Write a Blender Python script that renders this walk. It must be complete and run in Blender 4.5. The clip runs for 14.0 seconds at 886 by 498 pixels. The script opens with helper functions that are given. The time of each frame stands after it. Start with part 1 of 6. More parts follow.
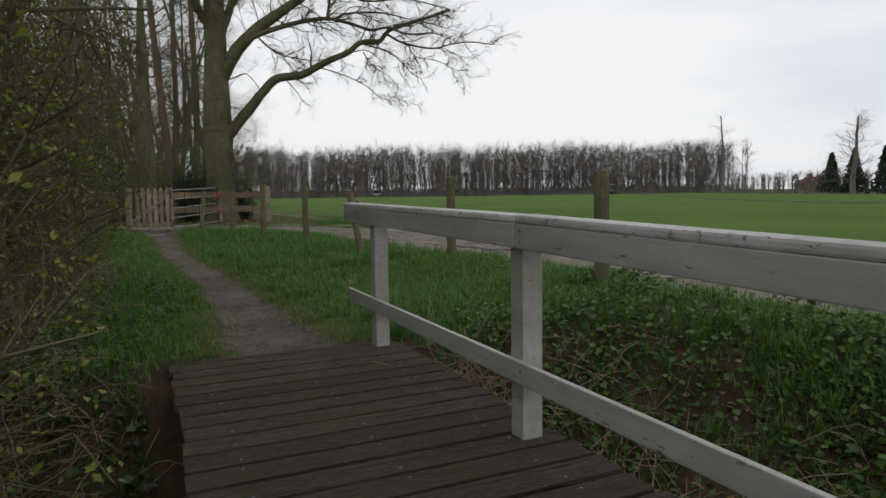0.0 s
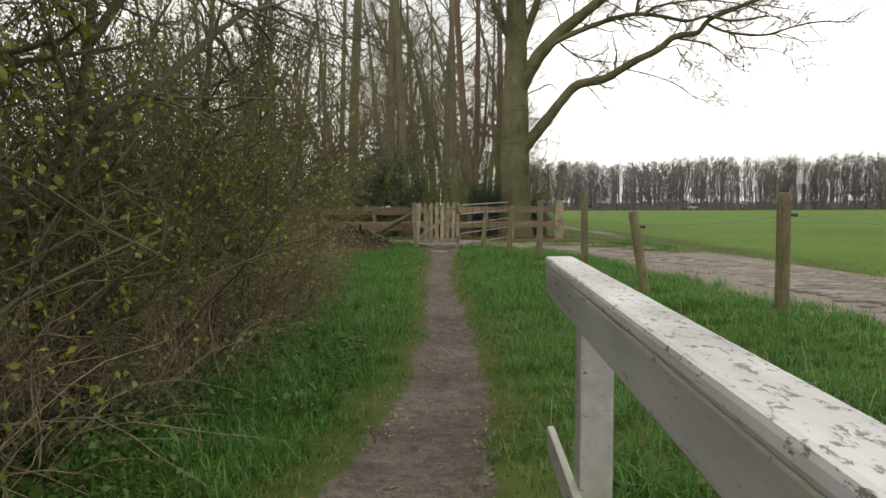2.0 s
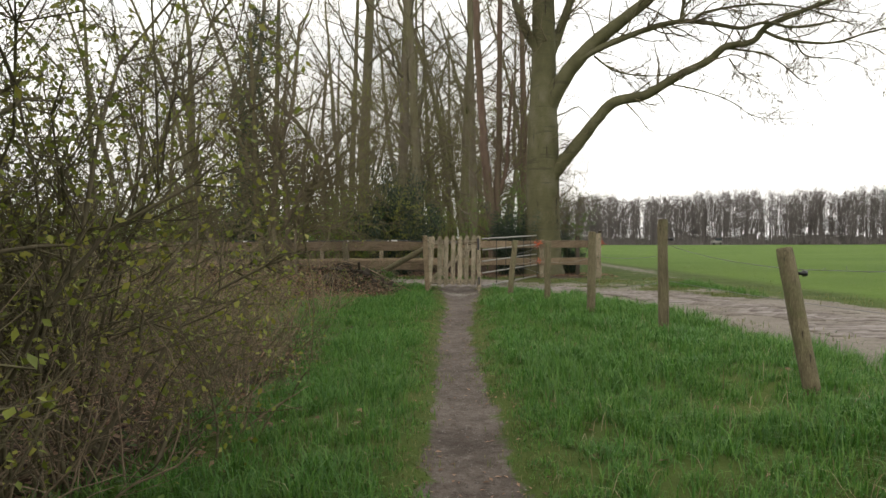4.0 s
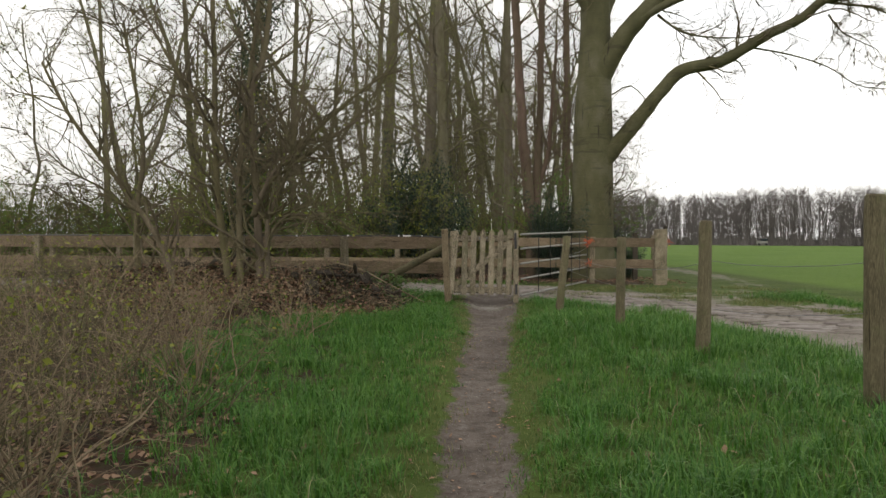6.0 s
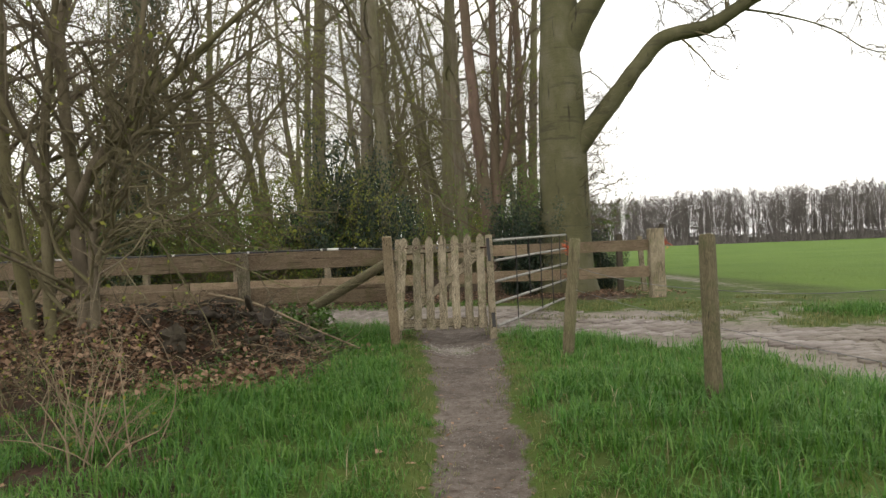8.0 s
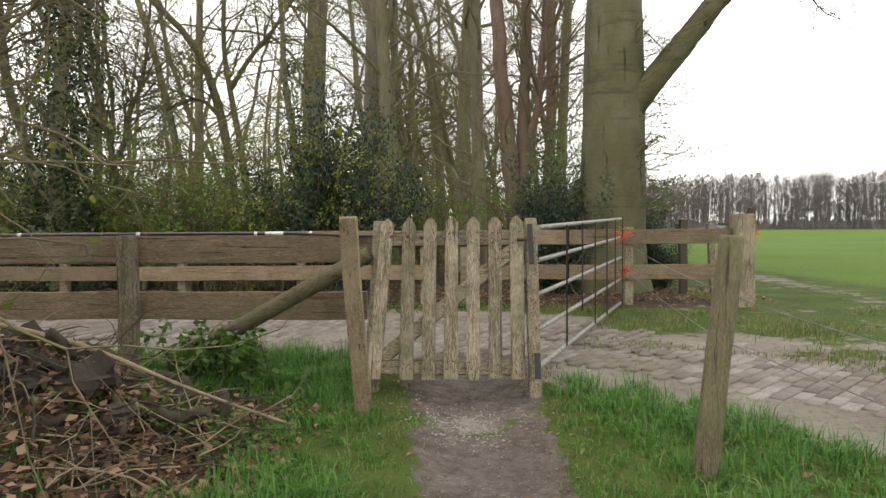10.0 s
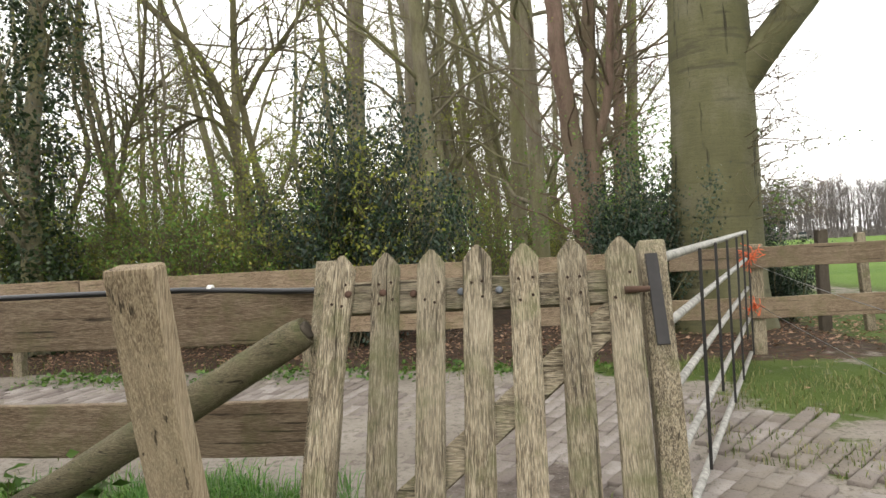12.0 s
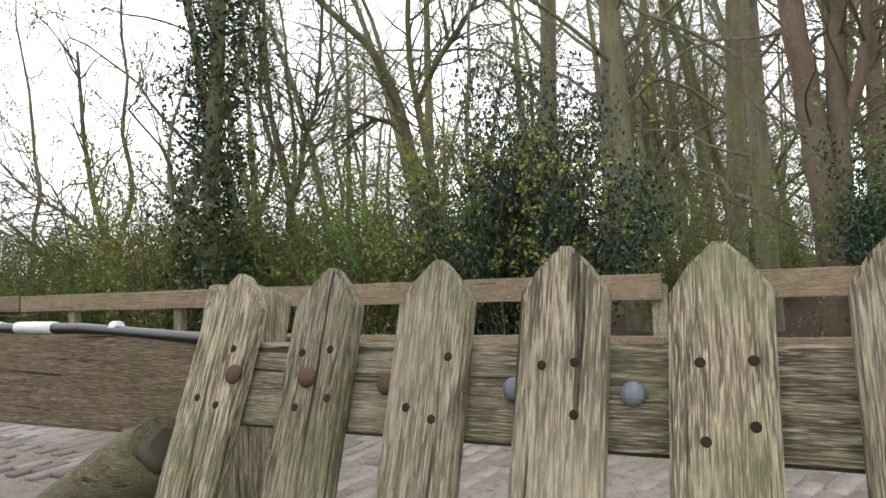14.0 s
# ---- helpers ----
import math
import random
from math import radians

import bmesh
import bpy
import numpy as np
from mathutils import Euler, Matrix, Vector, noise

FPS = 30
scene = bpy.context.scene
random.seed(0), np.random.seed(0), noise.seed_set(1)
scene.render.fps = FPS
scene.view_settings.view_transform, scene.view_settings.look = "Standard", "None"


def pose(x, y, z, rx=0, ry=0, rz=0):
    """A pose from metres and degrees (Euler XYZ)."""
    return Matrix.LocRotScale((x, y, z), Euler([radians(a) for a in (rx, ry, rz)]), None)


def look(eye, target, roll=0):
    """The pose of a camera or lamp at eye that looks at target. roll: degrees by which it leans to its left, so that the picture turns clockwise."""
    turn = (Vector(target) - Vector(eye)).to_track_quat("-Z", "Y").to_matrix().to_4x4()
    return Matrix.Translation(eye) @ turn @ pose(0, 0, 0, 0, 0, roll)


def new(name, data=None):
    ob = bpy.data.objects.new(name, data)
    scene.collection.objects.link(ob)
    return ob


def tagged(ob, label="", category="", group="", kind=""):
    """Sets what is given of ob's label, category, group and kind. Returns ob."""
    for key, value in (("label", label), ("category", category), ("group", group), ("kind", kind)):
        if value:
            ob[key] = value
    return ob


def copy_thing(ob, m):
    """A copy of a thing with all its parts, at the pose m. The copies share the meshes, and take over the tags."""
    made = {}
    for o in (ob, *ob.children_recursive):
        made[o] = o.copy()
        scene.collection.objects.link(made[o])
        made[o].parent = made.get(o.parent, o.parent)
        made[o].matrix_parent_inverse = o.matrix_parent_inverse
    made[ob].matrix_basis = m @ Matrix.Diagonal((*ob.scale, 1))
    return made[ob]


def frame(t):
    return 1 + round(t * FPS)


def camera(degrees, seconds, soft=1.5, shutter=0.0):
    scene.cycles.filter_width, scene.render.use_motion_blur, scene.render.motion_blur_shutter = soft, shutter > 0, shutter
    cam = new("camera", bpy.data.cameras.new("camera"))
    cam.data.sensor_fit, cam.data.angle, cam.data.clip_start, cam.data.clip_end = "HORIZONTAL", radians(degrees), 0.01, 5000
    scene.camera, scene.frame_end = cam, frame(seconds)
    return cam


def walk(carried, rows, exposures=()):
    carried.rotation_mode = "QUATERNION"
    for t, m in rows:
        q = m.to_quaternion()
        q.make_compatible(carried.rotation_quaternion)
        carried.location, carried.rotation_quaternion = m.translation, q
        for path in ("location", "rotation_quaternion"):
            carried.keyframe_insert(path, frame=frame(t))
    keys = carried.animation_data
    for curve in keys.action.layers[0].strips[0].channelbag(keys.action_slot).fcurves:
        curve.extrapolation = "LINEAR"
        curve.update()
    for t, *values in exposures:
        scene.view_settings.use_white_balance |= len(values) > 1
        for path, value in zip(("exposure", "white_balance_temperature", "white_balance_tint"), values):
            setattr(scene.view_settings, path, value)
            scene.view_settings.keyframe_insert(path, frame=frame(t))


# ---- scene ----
cam = camera(68.3, 14.0)
PATH = [
    (0, (2.35, -0.248, 0.939), (3.177, 1.565, 0.769), -0.8),
    (0.5, (2.681, 0.093, 0.971), (3.21, 2.018, 0.834), -1.1),
    (1, (2.936, 0.582, 0.984), (3.085, 2.572, 0.845), -1.7),
    (1.5, (3.148, 1.099, 1.062), (3.181, 3.095, 0.94), -1.9),
    (2, (3.328, 1.856, 1.053), (3.252, 3.85, 0.928), -0.3),
    (2.5, (3.333, 2.509, 1.08), (3.279, 4.506, 0.989), -1.4),
    (3, (3.308, 3.169, 1.099), (3.119, 5.159, 1.049), -0.8),
    (3.2, (3.26, 3.493, 1.098), (3.114, 5.487, 1.049), -0.6),
    (5.3, (3.182, 7.28, 0.954), (3.068, 9.277, 0.99), 0.1),
    (5.5, (3.195, 7.586, 0.967), (3.083, 9.582, 0.995), 0.5),
    (6, (3.112, 8.345, 1.013), (2.88, 10.332, 0.988), 0.2),
    (6.5, (2.991, 9.135, 0.994), (2.784, 11.125, 1.004), -1.2),
    (7, (2.805, 9.93, 0.997), (2.664, 11.925, 1.002), -1.8),
    (7.5, (2.749, 10.794, 0.951), (2.648, 12.792, 0.952), -2.0),
    (7.7, (2.752, 11.154, 0.974), (2.685, 13.153, 0.983), -2.6),
    (9.8, (2.656, 14.565, 1.127), (2.567, 16.562, 1.07), -0.3),
    (10, (2.665, 14.853, 1.132), (2.565, 16.849, 1.067), -0.4),
    (10.5, (2.691, 15.464, 1.159), (2.486, 17.453, 1.122), -1.1),
    (11, (2.699, 16.121, 1.173), (2.521, 18.11, 1.061), -2.7),
    (11.5, (2.726, 16.735, 1.197), (2.549, 18.727, 1.172), -2.7),
    (12, (2.697, 17.357, 1.188), (2.408, 19.336, 1.202), -3.0),
    (12.5, (2.705, 17.856, 1.182), (2.253, 19.804, 1.215), -3.8),
    (13, (2.698, 18.268, 1.174), (2.015, 20.148, 1.16), -2.7),
    (13.5, (2.678, 18.582, 1.205), (1.968, 20.451, 1.21), -2.1),
    (14, (2.686, 18.803, 1.191), (1.81, 20.599, 1.257), -2.5),
]
walk(cam, [(t, look(eye, target, roll)) for t, eye, target, roll in PATH],
     [(0.0, -1.3, 6400, 10), (0.6, -1.1, 6500, 10), (1.2, -0.75, 6700, 10), (2.0, -0.35, 6900, 10), (3.0, -0.15, 6900, 10),
      (5.5, -0.6, 6750, 10), (6.5, -0.4, 6800, 10), (7.5, -0.2, 6900, 10), (10.0, 0.1, 6800, 10), (11.0, 0.25, 6800, 10), (12.0, 0.5, 6700, 10), (12.8, 0.46, 6450, 10), (14.0, 0.32, 6250, 10)])

# world, sun and sky: a bright overcast spring day
SUN_EL, SUN_AZ = radians(42), radians(200)
world = bpy.data.worlds.new("overcast_sky")
scene.world = world
world.use_nodes = True
wt = world.node_tree
wt.nodes.clear()
sky = wt.nodes.new("ShaderNodeTexSky")
sky.sky_type, sky.sun_disc = "NISHITA", False
sky.sun_elevation, sky.sun_rotation = SUN_EL, SUN_AZ
sky.air_density, sky.dust_density = 1.0, 4.0
coords = wt.nodes.new("ShaderNodeTexCoord")
stretch = wt.nodes.new("ShaderNodeMapping")
stretch.inputs["Scale"].default_value = (1.0, 1.0, 5.0)
clouds = wt.nodes.new("ShaderNodeTexNoise")
clouds.inputs["Scale"].default_value, clouds.inputs["Detail"].default_value = 1.6, 6.0
ramp = wt.nodes.new("ShaderNodeValToRGB")
ramp.color_ramp.elements[0].position, ramp.color_ramp.elements[0].color = 0.34, (15.6, 16.2, 17.0, 1)
ramp.color_ramp.elements[1].position, ramp.color_ramp.elements[1].color = 0.55, (19.0, 19.0, 18.9, 1)
veil = wt.nodes.new("ShaderNodeMix")
veil.data_type = "RGBA"
veil.inputs["Factor"].default_value = 0.88
back = wt.nodes.new("ShaderNodeBackground")
back.inputs["Strength"].default_value = 0.13
wout = wt.nodes.new("ShaderNodeOutputWorld")
for a, b in ((coords.outputs["Generated"], stretch.inputs["Vector"]), (stretch.outputs["Vector"], clouds.inputs["Vector"]),
             (clouds.outputs["Fac"], ramp.inputs["Fac"]), (sky.outputs["Color"], veil.inputs["A"]), (ramp.outputs["Color"], veil.inputs["B"]),
             (veil.outputs["Result"], back.inputs["Color"]), (back.outputs["Background"], wout.inputs["Surface"])):
    wt.links.new(a, b)
sun = new("sun", bpy.data.lights.new("sun", "SUN"))
sun.data.energy, sun.data.angle, sun.data.color = 0.5, radians(20), (1.0, 0.96, 0.9)
sun.matrix_world = look((0, 0, 30), (30 * math.sin(SUN_AZ) * -1, 30 * math.cos(SUN_AZ) * -1, 30 - 30 * math.tan(SUN_EL)))

# ---- materials ----
def srgb(h):
    return tuple(((c / 255 + 0.055) / 1.055) ** 2.4 if c > 10 else c / 255 / 12.92 for c in bytes.fromhex(h)) + (1,)


class Nodes:
    """Short writing for a node material."""

    def __init__(self, name, roughness=0.8, specular=0.3):
        self.mat = bpy.data.materials.new(name)
        self.mat.use_nodes = True
        self.t = self.mat.node_tree
        self.bsdf = self.t.nodes["Principled BSDF"]
        self.bsdf.inputs["Roughness"].default_value = roughness
        self.bsdf.inputs["Specular IOR Level"].default_value = specular
        self.coord = self.t.nodes.new("ShaderNodeTexCoord")

    def put(self, value, socket):
        if isinstance(value, bpy.types.NodeSocket):
            self.t.links.new(value, socket)
        else:
            socket.default_value = value

    def space(self, scale=(1, 1, 1), shuffle=True, kind="Object"):
        m = self.t.nodes.new("ShaderNodeMapping")
        m.inputs["Scale"].default_value = scale
        self.put(self.coord.outputs[kind], m.inputs["Vector"])
        if shuffle:
            info = self.t.nodes.new("ShaderNodeObjectInfo")
            self.put(self.math("MULTIPLY", info.outputs["Random"], 37.0), m.inputs["Location"])
        return m.outputs["Vector"]

    def random(self):
        return self.t.nodes.new("ShaderNodeObjectInfo").outputs["Random"]

    def island(self):
        return self.t.nodes.new("ShaderNodeNewGeometry").outputs["Random Per Island"]

    def noise(self, vector, scale, detail=4.0, rough=0.6):
        n = self.t.nodes.new("ShaderNodeTexNoise")
        self.put(vector, n.inputs["Vector"])
        n.inputs["Scale"].default_value, n.inputs["Detail"].default_value, n.inputs["Roughness"].default_value = scale, detail, rough
        return n.outputs["Fac"]

    def math(self, op, a, b=0.0):
        n = self.t.nodes.new("ShaderNodeMath")
        n.operation = op
        self.put(a, n.inputs[0]), self.put(b, n.inputs[1])
        return n.outputs[0]

    def span(self, value, a, b):
        n = self.t.nodes.new("ShaderNodeMapRange")
        self.put(value, n.inputs[0])
        n.inputs[1].default_value, n.inputs[2].default_value = a, b
        return n.outputs[0]

    def mix(self, fac, a, b, blend="MIX"):
        n = self.t.nodes.new("ShaderNodeMix")
        n.data_type, n.blend_type = "RGBA", blend
        self.put(fac, n.inputs["Factor"]), self.put(a, n.inputs["A"]), self.put(b, n.inputs["B"])
        return n.outputs["Result"]

    def ramp(self, fac, *stops):
        n = self.t.nodes.new("ShaderNodeValToRGB")
        e = n.color_ramp.elements
        e[0].position, e[0].color = stops[0]
        e[1].position, e[1].color = stops[-1]
        for p, c in stops[1:-1]:
            e.new(p).color = c
        self.put(fac, n.inputs["Fac"])
        return n.outputs["Color"]

    def mask(self, name):
        n = self.t.nodes.new("ShaderNodeAttribute")
        n.attribute_name = name
        return n.outputs["Fac"]

    def bump(self, height, strength=0.5, distance=0.01):
        n = self.t.nodes.new("ShaderNodeBump")
        n.inputs["Strength"].default_value, n.inputs["Distance"].default_value = strength, distance
        self.put(height, n.inputs["Height"])
        self.put(n.outputs["Normal"], self.bsdf.inputs["Normal"])

    def done(self, color, roughness=None):
        self.put(color, self.bsdf.inputs["Base Color"])
        if roughness is not None:
            self.put(roughness, self.bsdf.inputs["Roughness"])
        return self.mat


def grain_scale(axis, along, across):
    return tuple(along if a == axis else across for a in "xyz")


def timber(name, axis, dark, mid, light, moss=None, rough=0.85):
    """Weathered wood: streaks along one axis, cracks, grey patches and some green."""
    n = Nodes(name, rough, 0.2)
    streak = n.noise(n.space(grain_scale(axis, 5.5, 62)), 1.0, 6, 0.65)
    fine = n.noise(n.space(grain_scale(axis, 22, 260)), 1.0, 3, 0.6)
    patch = n.noise(n.space((1, 1, 1)), 3.1, 4, 0.6)
    col = n.ramp(streak, (0.28, dark), (0.5, mid), (0.72, light))
    col = n.mix(n.math("MULTIPLY", n.span(fine, 0.54, 0.40), 0.9), col, dark)
    hair = n.noise(n.space(grain_scale(axis, 34, 620)), 1.0, 2, 0.5)
    col = n.mix(n.math("MULTIPLY", n.span(hair, 0.53, 0.64), 0.75), col, light)
    col = n.mix(n.math("MULTIPLY", n.span(hair, 0.46, 0.34), 0.75), col, dark)
    col = n.mix(n.math("MULTIPLY", n.span(patch, 0.45, 0.75), 0.45), col, light)
    crack = n.span(n.noise(n.space(grain_scale(axis, 1.6, 60)), 1.0, 3, 0.6), 0.37, 0.33)
    col = n.mix(n.math("MULTIPLY", crack, 0.75), col, srgb("1d1711"))
    if moss:
        spot = n.span(n.noise(n.space((1, 1, 1)), 5.5, 5, 0.7), 0.5, 0.68)
        col = n.mix(n.math("MULTIPLY", spot, 0.6), col, moss)
    tone = n.math("ADD", n.math("MULTIPLY", n.random(), 0.4), 0.8)
    hsv = n.t.nodes.new("ShaderNodeHueSaturation")
    n.put(tone, hsv.inputs["Value"]), n.put(col, hsv.inputs["Color"])
    n.bump(n.math("SUBTRACT", n.math("ADD", streak, n.math("MULTIPLY", n.math("ADD", fine, hair), 0.5)), crack), 0.9, 0.005)
    return n.done(hsv.outputs["Color"])


def plain(name, color, rough=0.6, specular=0.4, metal=0.0, vary=0.25, scale=14.0):
    n = Nodes(name, rough, specular)
    n.bsdf.inputs["Metallic"].default_value = metal
    f = n.noise(n.space(), scale, 5, 0.65)
    dark = tuple(c * (1 - vary) for c in color[:3]) + (1,)
    light = tuple(min(1, c * (1 + vary)) for c in color[:3]) + (1,)
    n.bump(f, 0.25, 0.003)
    return n.done(n.ramp(f, (0.3, dark), (0.7, light)))


def bark(name, dark, light, green, scale=1.0):
    n = Nodes(name, 0.9, 0.15)
    a = n.noise(n.space((6 * scale, 6 * scale, 1.6 * scale)), 1.0, 7, 0.65)
    big = n.noise(n.space((1, 1, 0.6)), 0.9, 4, 0.6)
    fine = n.noise(n.space((1, 1, 0.4)), 45, 3, 0.6)
    col = n.ramp(a, (0.3, dark), (0.7, light))
    col = n.mix(n.math("MULTIPLY", n.span(big, 0.38, 0.62), 0.75), col, green)
    col = n.mix(n.math("MULTIPLY", n.span(fine, 0.5, 0.3), 0.5), col, dark)
    n.bump(n.math("ADD", a, n.math("MULTIPLY", fine, 0.3)), 0.6, 0.02)
    return n.done(col)


def leafy(name, a, b, c, rough=0.5, through_light=0.35):
    """Leaves and blades, each one of its own tone."""
    n = Nodes(name, rough, 0.3)
    col = n.ramp(n.island(), (0.1, a), (0.5, b), (0.9, c))
    n.put(col, n.bsdf.inputs["Base Color"])
    tr = n.t.nodes.new("ShaderNodeBsdfTranslucent")
    n.put(col, tr.inputs["Color"])
    mixer = n.t.nodes.new("ShaderNodeMixShader")
    mixer.inputs[0].default_value = through_light
    outp = n.t.nodes["Material Output"]
    n.put(n.bsdf.outputs[0], mixer.inputs[1]), n.put(tr.outputs[0], mixer.inputs[2]), n.put(mixer.outputs[0], outp.inputs["Surface"])
    return n.mat


GATE_D, GATE_M, GATE_L = (0.050, 0.040, 0.028, 1), (0.175, 0.142, 0.092, 1), (0.345, 0.298, 0.215, 1)
MOSS = (0.074, 0.0851, 0.0296, 1)
wood_up = timber("weathered_picket_wood", "z", GATE_D, GATE_M, GATE_L, MOSS)
wood_across = timber("weathered_rail_wood", "x", GATE_D, GATE_M, GATE_L, MOSS)
board_wood = timber("brown_fence_board", "x", (0.0805, 0.0558, 0.0351, 1), (0.1563, 0.1135, 0.0733, 1), (0.2463, 0.1924, 0.1319, 1), (0.0947, 0.0914, 0.0391, 1))
post_wood = timber("greenish_fence_post_wood", "z", (0.0555, 0.0459, 0.0266, 1), (0.111, 0.0947, 0.0555, 1), (0.185, 0.1591, 0.0962, 1), (0.074, 0.0851, 0.0333, 1))
pole_wood = timber("mossy_pole_wood", "x", (0.0555, 0.0459, 0.0266, 1), (0.111, 0.0947, 0.0555, 1), (0.185, 0.1591, 0.0962, 1), (0.074, 0.0851, 0.0333, 1))
deck_wood = timber("dark_deck_wood", "x", (0.0296, 0.0222, 0.017, 1), (0.0555, 0.0429, 0.0333, 1), (0.0888, 0.0718, 0.057, 1), (0.0444, 0.0444, 0.0222, 1))
split_wood = timber("pale_split_wood", "z", (0.10, 0.072, 0.045, 1), (0.215, 0.165, 0.105, 1), (0.32, 0.26, 0.175, 1))
iron = plain("dark_iron", (0.0259, 0.0244, 0.0237, 1), 0.55, 0.4, 0.6)
rust = plain("rusty_bolt", (0.074, 0.0444, 0.0311, 1), 0.8, 0.2, 0.3)
nail_rust = plain("dark_rusty_nail", (0.026, 0.017, 0.012, 1), 0.9, 0.1)
zinc = plain("zinc_bolt", (0.105, 0.115, 0.13, 1), 0.6, 0.4, 0.3)
galvanised = plain("mottled_galvanised_tube", (0.222, 0.2146, 0.1924, 1), 0.55, 0.4, 0.4, 0.5, 30)
black_plastic = plain("black_plastic", (0.0133, 0.0133, 0.0148, 1), 0.4, 0.5)
white_plastic = plain("white_plastic", (0.555, 0.5476, 0.518, 1), 0.45, 0.4, 0, 0.1)
orange_cord = plain("orange_twine", (0.4588, 0.0962, 0.037, 1), 0.8, 0.2)
wire_metal = plain("grey_wire", (0.148, 0.148, 0.148, 1), 0.5, 0.4, 0.6)


def white_paint():
    n = Nodes("worn_white_paint", 0.55, 0.35)
    grime = n.noise(n.space((7, 1.2, 7)), 1.0, 6, 0.65)
    spots = n.noise(n.space((26, 9, 40)), 1.0, 4, 0.7)
    green = n.noise(n.space(), 2.2, 4, 0.6)
    col = n.ramp(grime, (0.3, (0.210, 0.204, 0.185, 1)), (0.62, (0.356, 0.356, 0.337, 1)))
    col = n.mix(n.math("MULTIPLY", n.span(green, 0.45, 0.68), 0.5), col, (0.216, 0.229, 0.140, 1))
    col = n.mix(n.math("MULTIPLY", n.span(spots, 0.63, 0.67), 0.8), col, (0.054, 0.048, 0.038, 1))
    n.bump(n.math("SUBTRACT", grime, n.span(spots, 0.66, 0.70)), 0.4, 0.003)
    return n.done(col)


def worn_cap():
    n = Nodes("flaking_white_rail_cap", 0.65, 0.3)
    flakes = n.noise(n.space((58, 30, 58)), 1.0, 6, 0.75)
    grime = n.noise(n.space((5, 2, 5)), 1.0, 5, 0.6)
    col = n.ramp(grime, (0.3, (0.267, 0.261, 0.242, 1)), (0.6, (0.484, 0.484, 0.471, 1)))
    gap = n.span(flakes, 0.565, 0.62)
    col = n.mix(n.math("MULTIPLY", gap, 0.8), col, (0.102, 0.092, 0.076, 1))
    n.bump(n.math("SUBTRACT", grime, gap), 0.6, 0.004)
    return n.done(col)


def old_beech():
    """Smooth bark with ring wrinkles, long cracks and a green film."""
    n = Nodes("smooth_greenish_beech_bark", 0.85, 0.2)
    blotch = n.noise(n.space((1.1, 1.1, 0.7), False), 1.6, 5, 0.6)
    ring = n.noise(n.space((1.3, 1.3, 9.0), False), 1.0, 4, 0.6)
    crack = n.span(n.noise(n.space((7.0, 7.0, 0.55), False), 1.0, 4, 0.65), 0.365, 0.325)
    fine = n.noise(n.space(shuffle=False), 38, 4, 0.7)
    col = n.ramp(blotch, (0.3, (0.058, 0.055, 0.028, 1)), (0.5, (0.086, 0.083, 0.040, 1)), (0.72, (0.122, 0.114, 0.074, 1)))
    col = n.mix(n.math("MULTIPLY", n.span(ring, 0.42, 0.34), 0.6), col, (0.046, 0.042, 0.026, 1))
    col = n.mix(n.math("MULTIPLY", n.span(fine, 0.5, 0.3), 0.45), col, (0.045, 0.041, 0.026, 1))
    col = n.mix(n.math("MULTIPLY", crack, 0.8), col, (0.021, 0.018, 0.013, 1))
    n.bump(n.math("SUBTRACT", n.math("ADD", ring, n.math("MULTIPLY", fine, 0.25)), crack), 0.7, 0.03)
    return n.done(col)


paint = white_paint()
cap_paint = worn_cap()
beech_bark = old_beech()
wood_bark = bark("grey_brown_tree_bark", (0.0749, 0.0640, 0.0459, 1), (0.1998, 0.1748, 0.1299, 1), (0.1499, 0.1499, 0.0649, 1))
red_bark = bark("reddish_flaky_bark", (0.0733, 0.0488, 0.0366, 1), (0.1954, 0.1343, 0.1058, 1), (0.1221, 0.1018, 0.0651, 1))
twig_bark = bark("grey_brown_twigs", (0.0725, 0.0580, 0.0414, 1), (0.1761, 0.1450, 0.1036, 1), (0.1347, 0.1243, 0.0570, 1))
hedge_bark = bark("grey_green_hedge_stems", (0.050, 0.041, 0.028, 1), (0.142, 0.118, 0.080, 1), (0.108, 0.103, 0.046, 1))
cane_bark = bark("pale_brown_dry_canes", (0.1243, 0.0888, 0.0577, 1), (0.2930, 0.2309, 0.1598, 1), (0.2131, 0.1687, 0.1066, 1))
# bark of the distant trees; air haze is mixed into its pale grey colours
hazed_far_bark = bark("far_grey_brown_wood_with_haze", (0.120, 0.106, 0.102, 1), (0.200, 0.180, 0.172, 1), (0.160, 0.145, 0.136, 1))
dark_debris = bark("dark_rotten_wood", (0.026, 0.021, 0.017, 1), (0.078, 0.064, 0.052, 1), (0.056, 0.048, 0.032, 1))
buds = leafy("yellow_green_young_leaves", (0.1119, 0.1358, 0.0200, 1), (0.1758, 0.2078, 0.0320, 1), (0.2238, 0.2158, 0.0400, 1))
fresh_green = leafy("fresh_green_leaves", (0.0555, 0.1110, 0.0177, 1), (0.0943, 0.1776, 0.0277, 1), (0.1443, 0.2331, 0.0444, 1))
ivy_leaf = leafy("dark_ivy_leaves", (0.0104, 0.0207, 0.0074, 1), (0.0192, 0.0355, 0.0118, 1), (0.037, 0.0607, 0.0207, 1), 0.35, 0.15)
holly_leaf = leafy("dark_evergreen_leaves", (0.0085, 0.0187, 0.0102, 1), (0.0145, 0.0306, 0.0162, 1), (0.0273, 0.0493, 0.0238, 1), 0.35, 0.12)
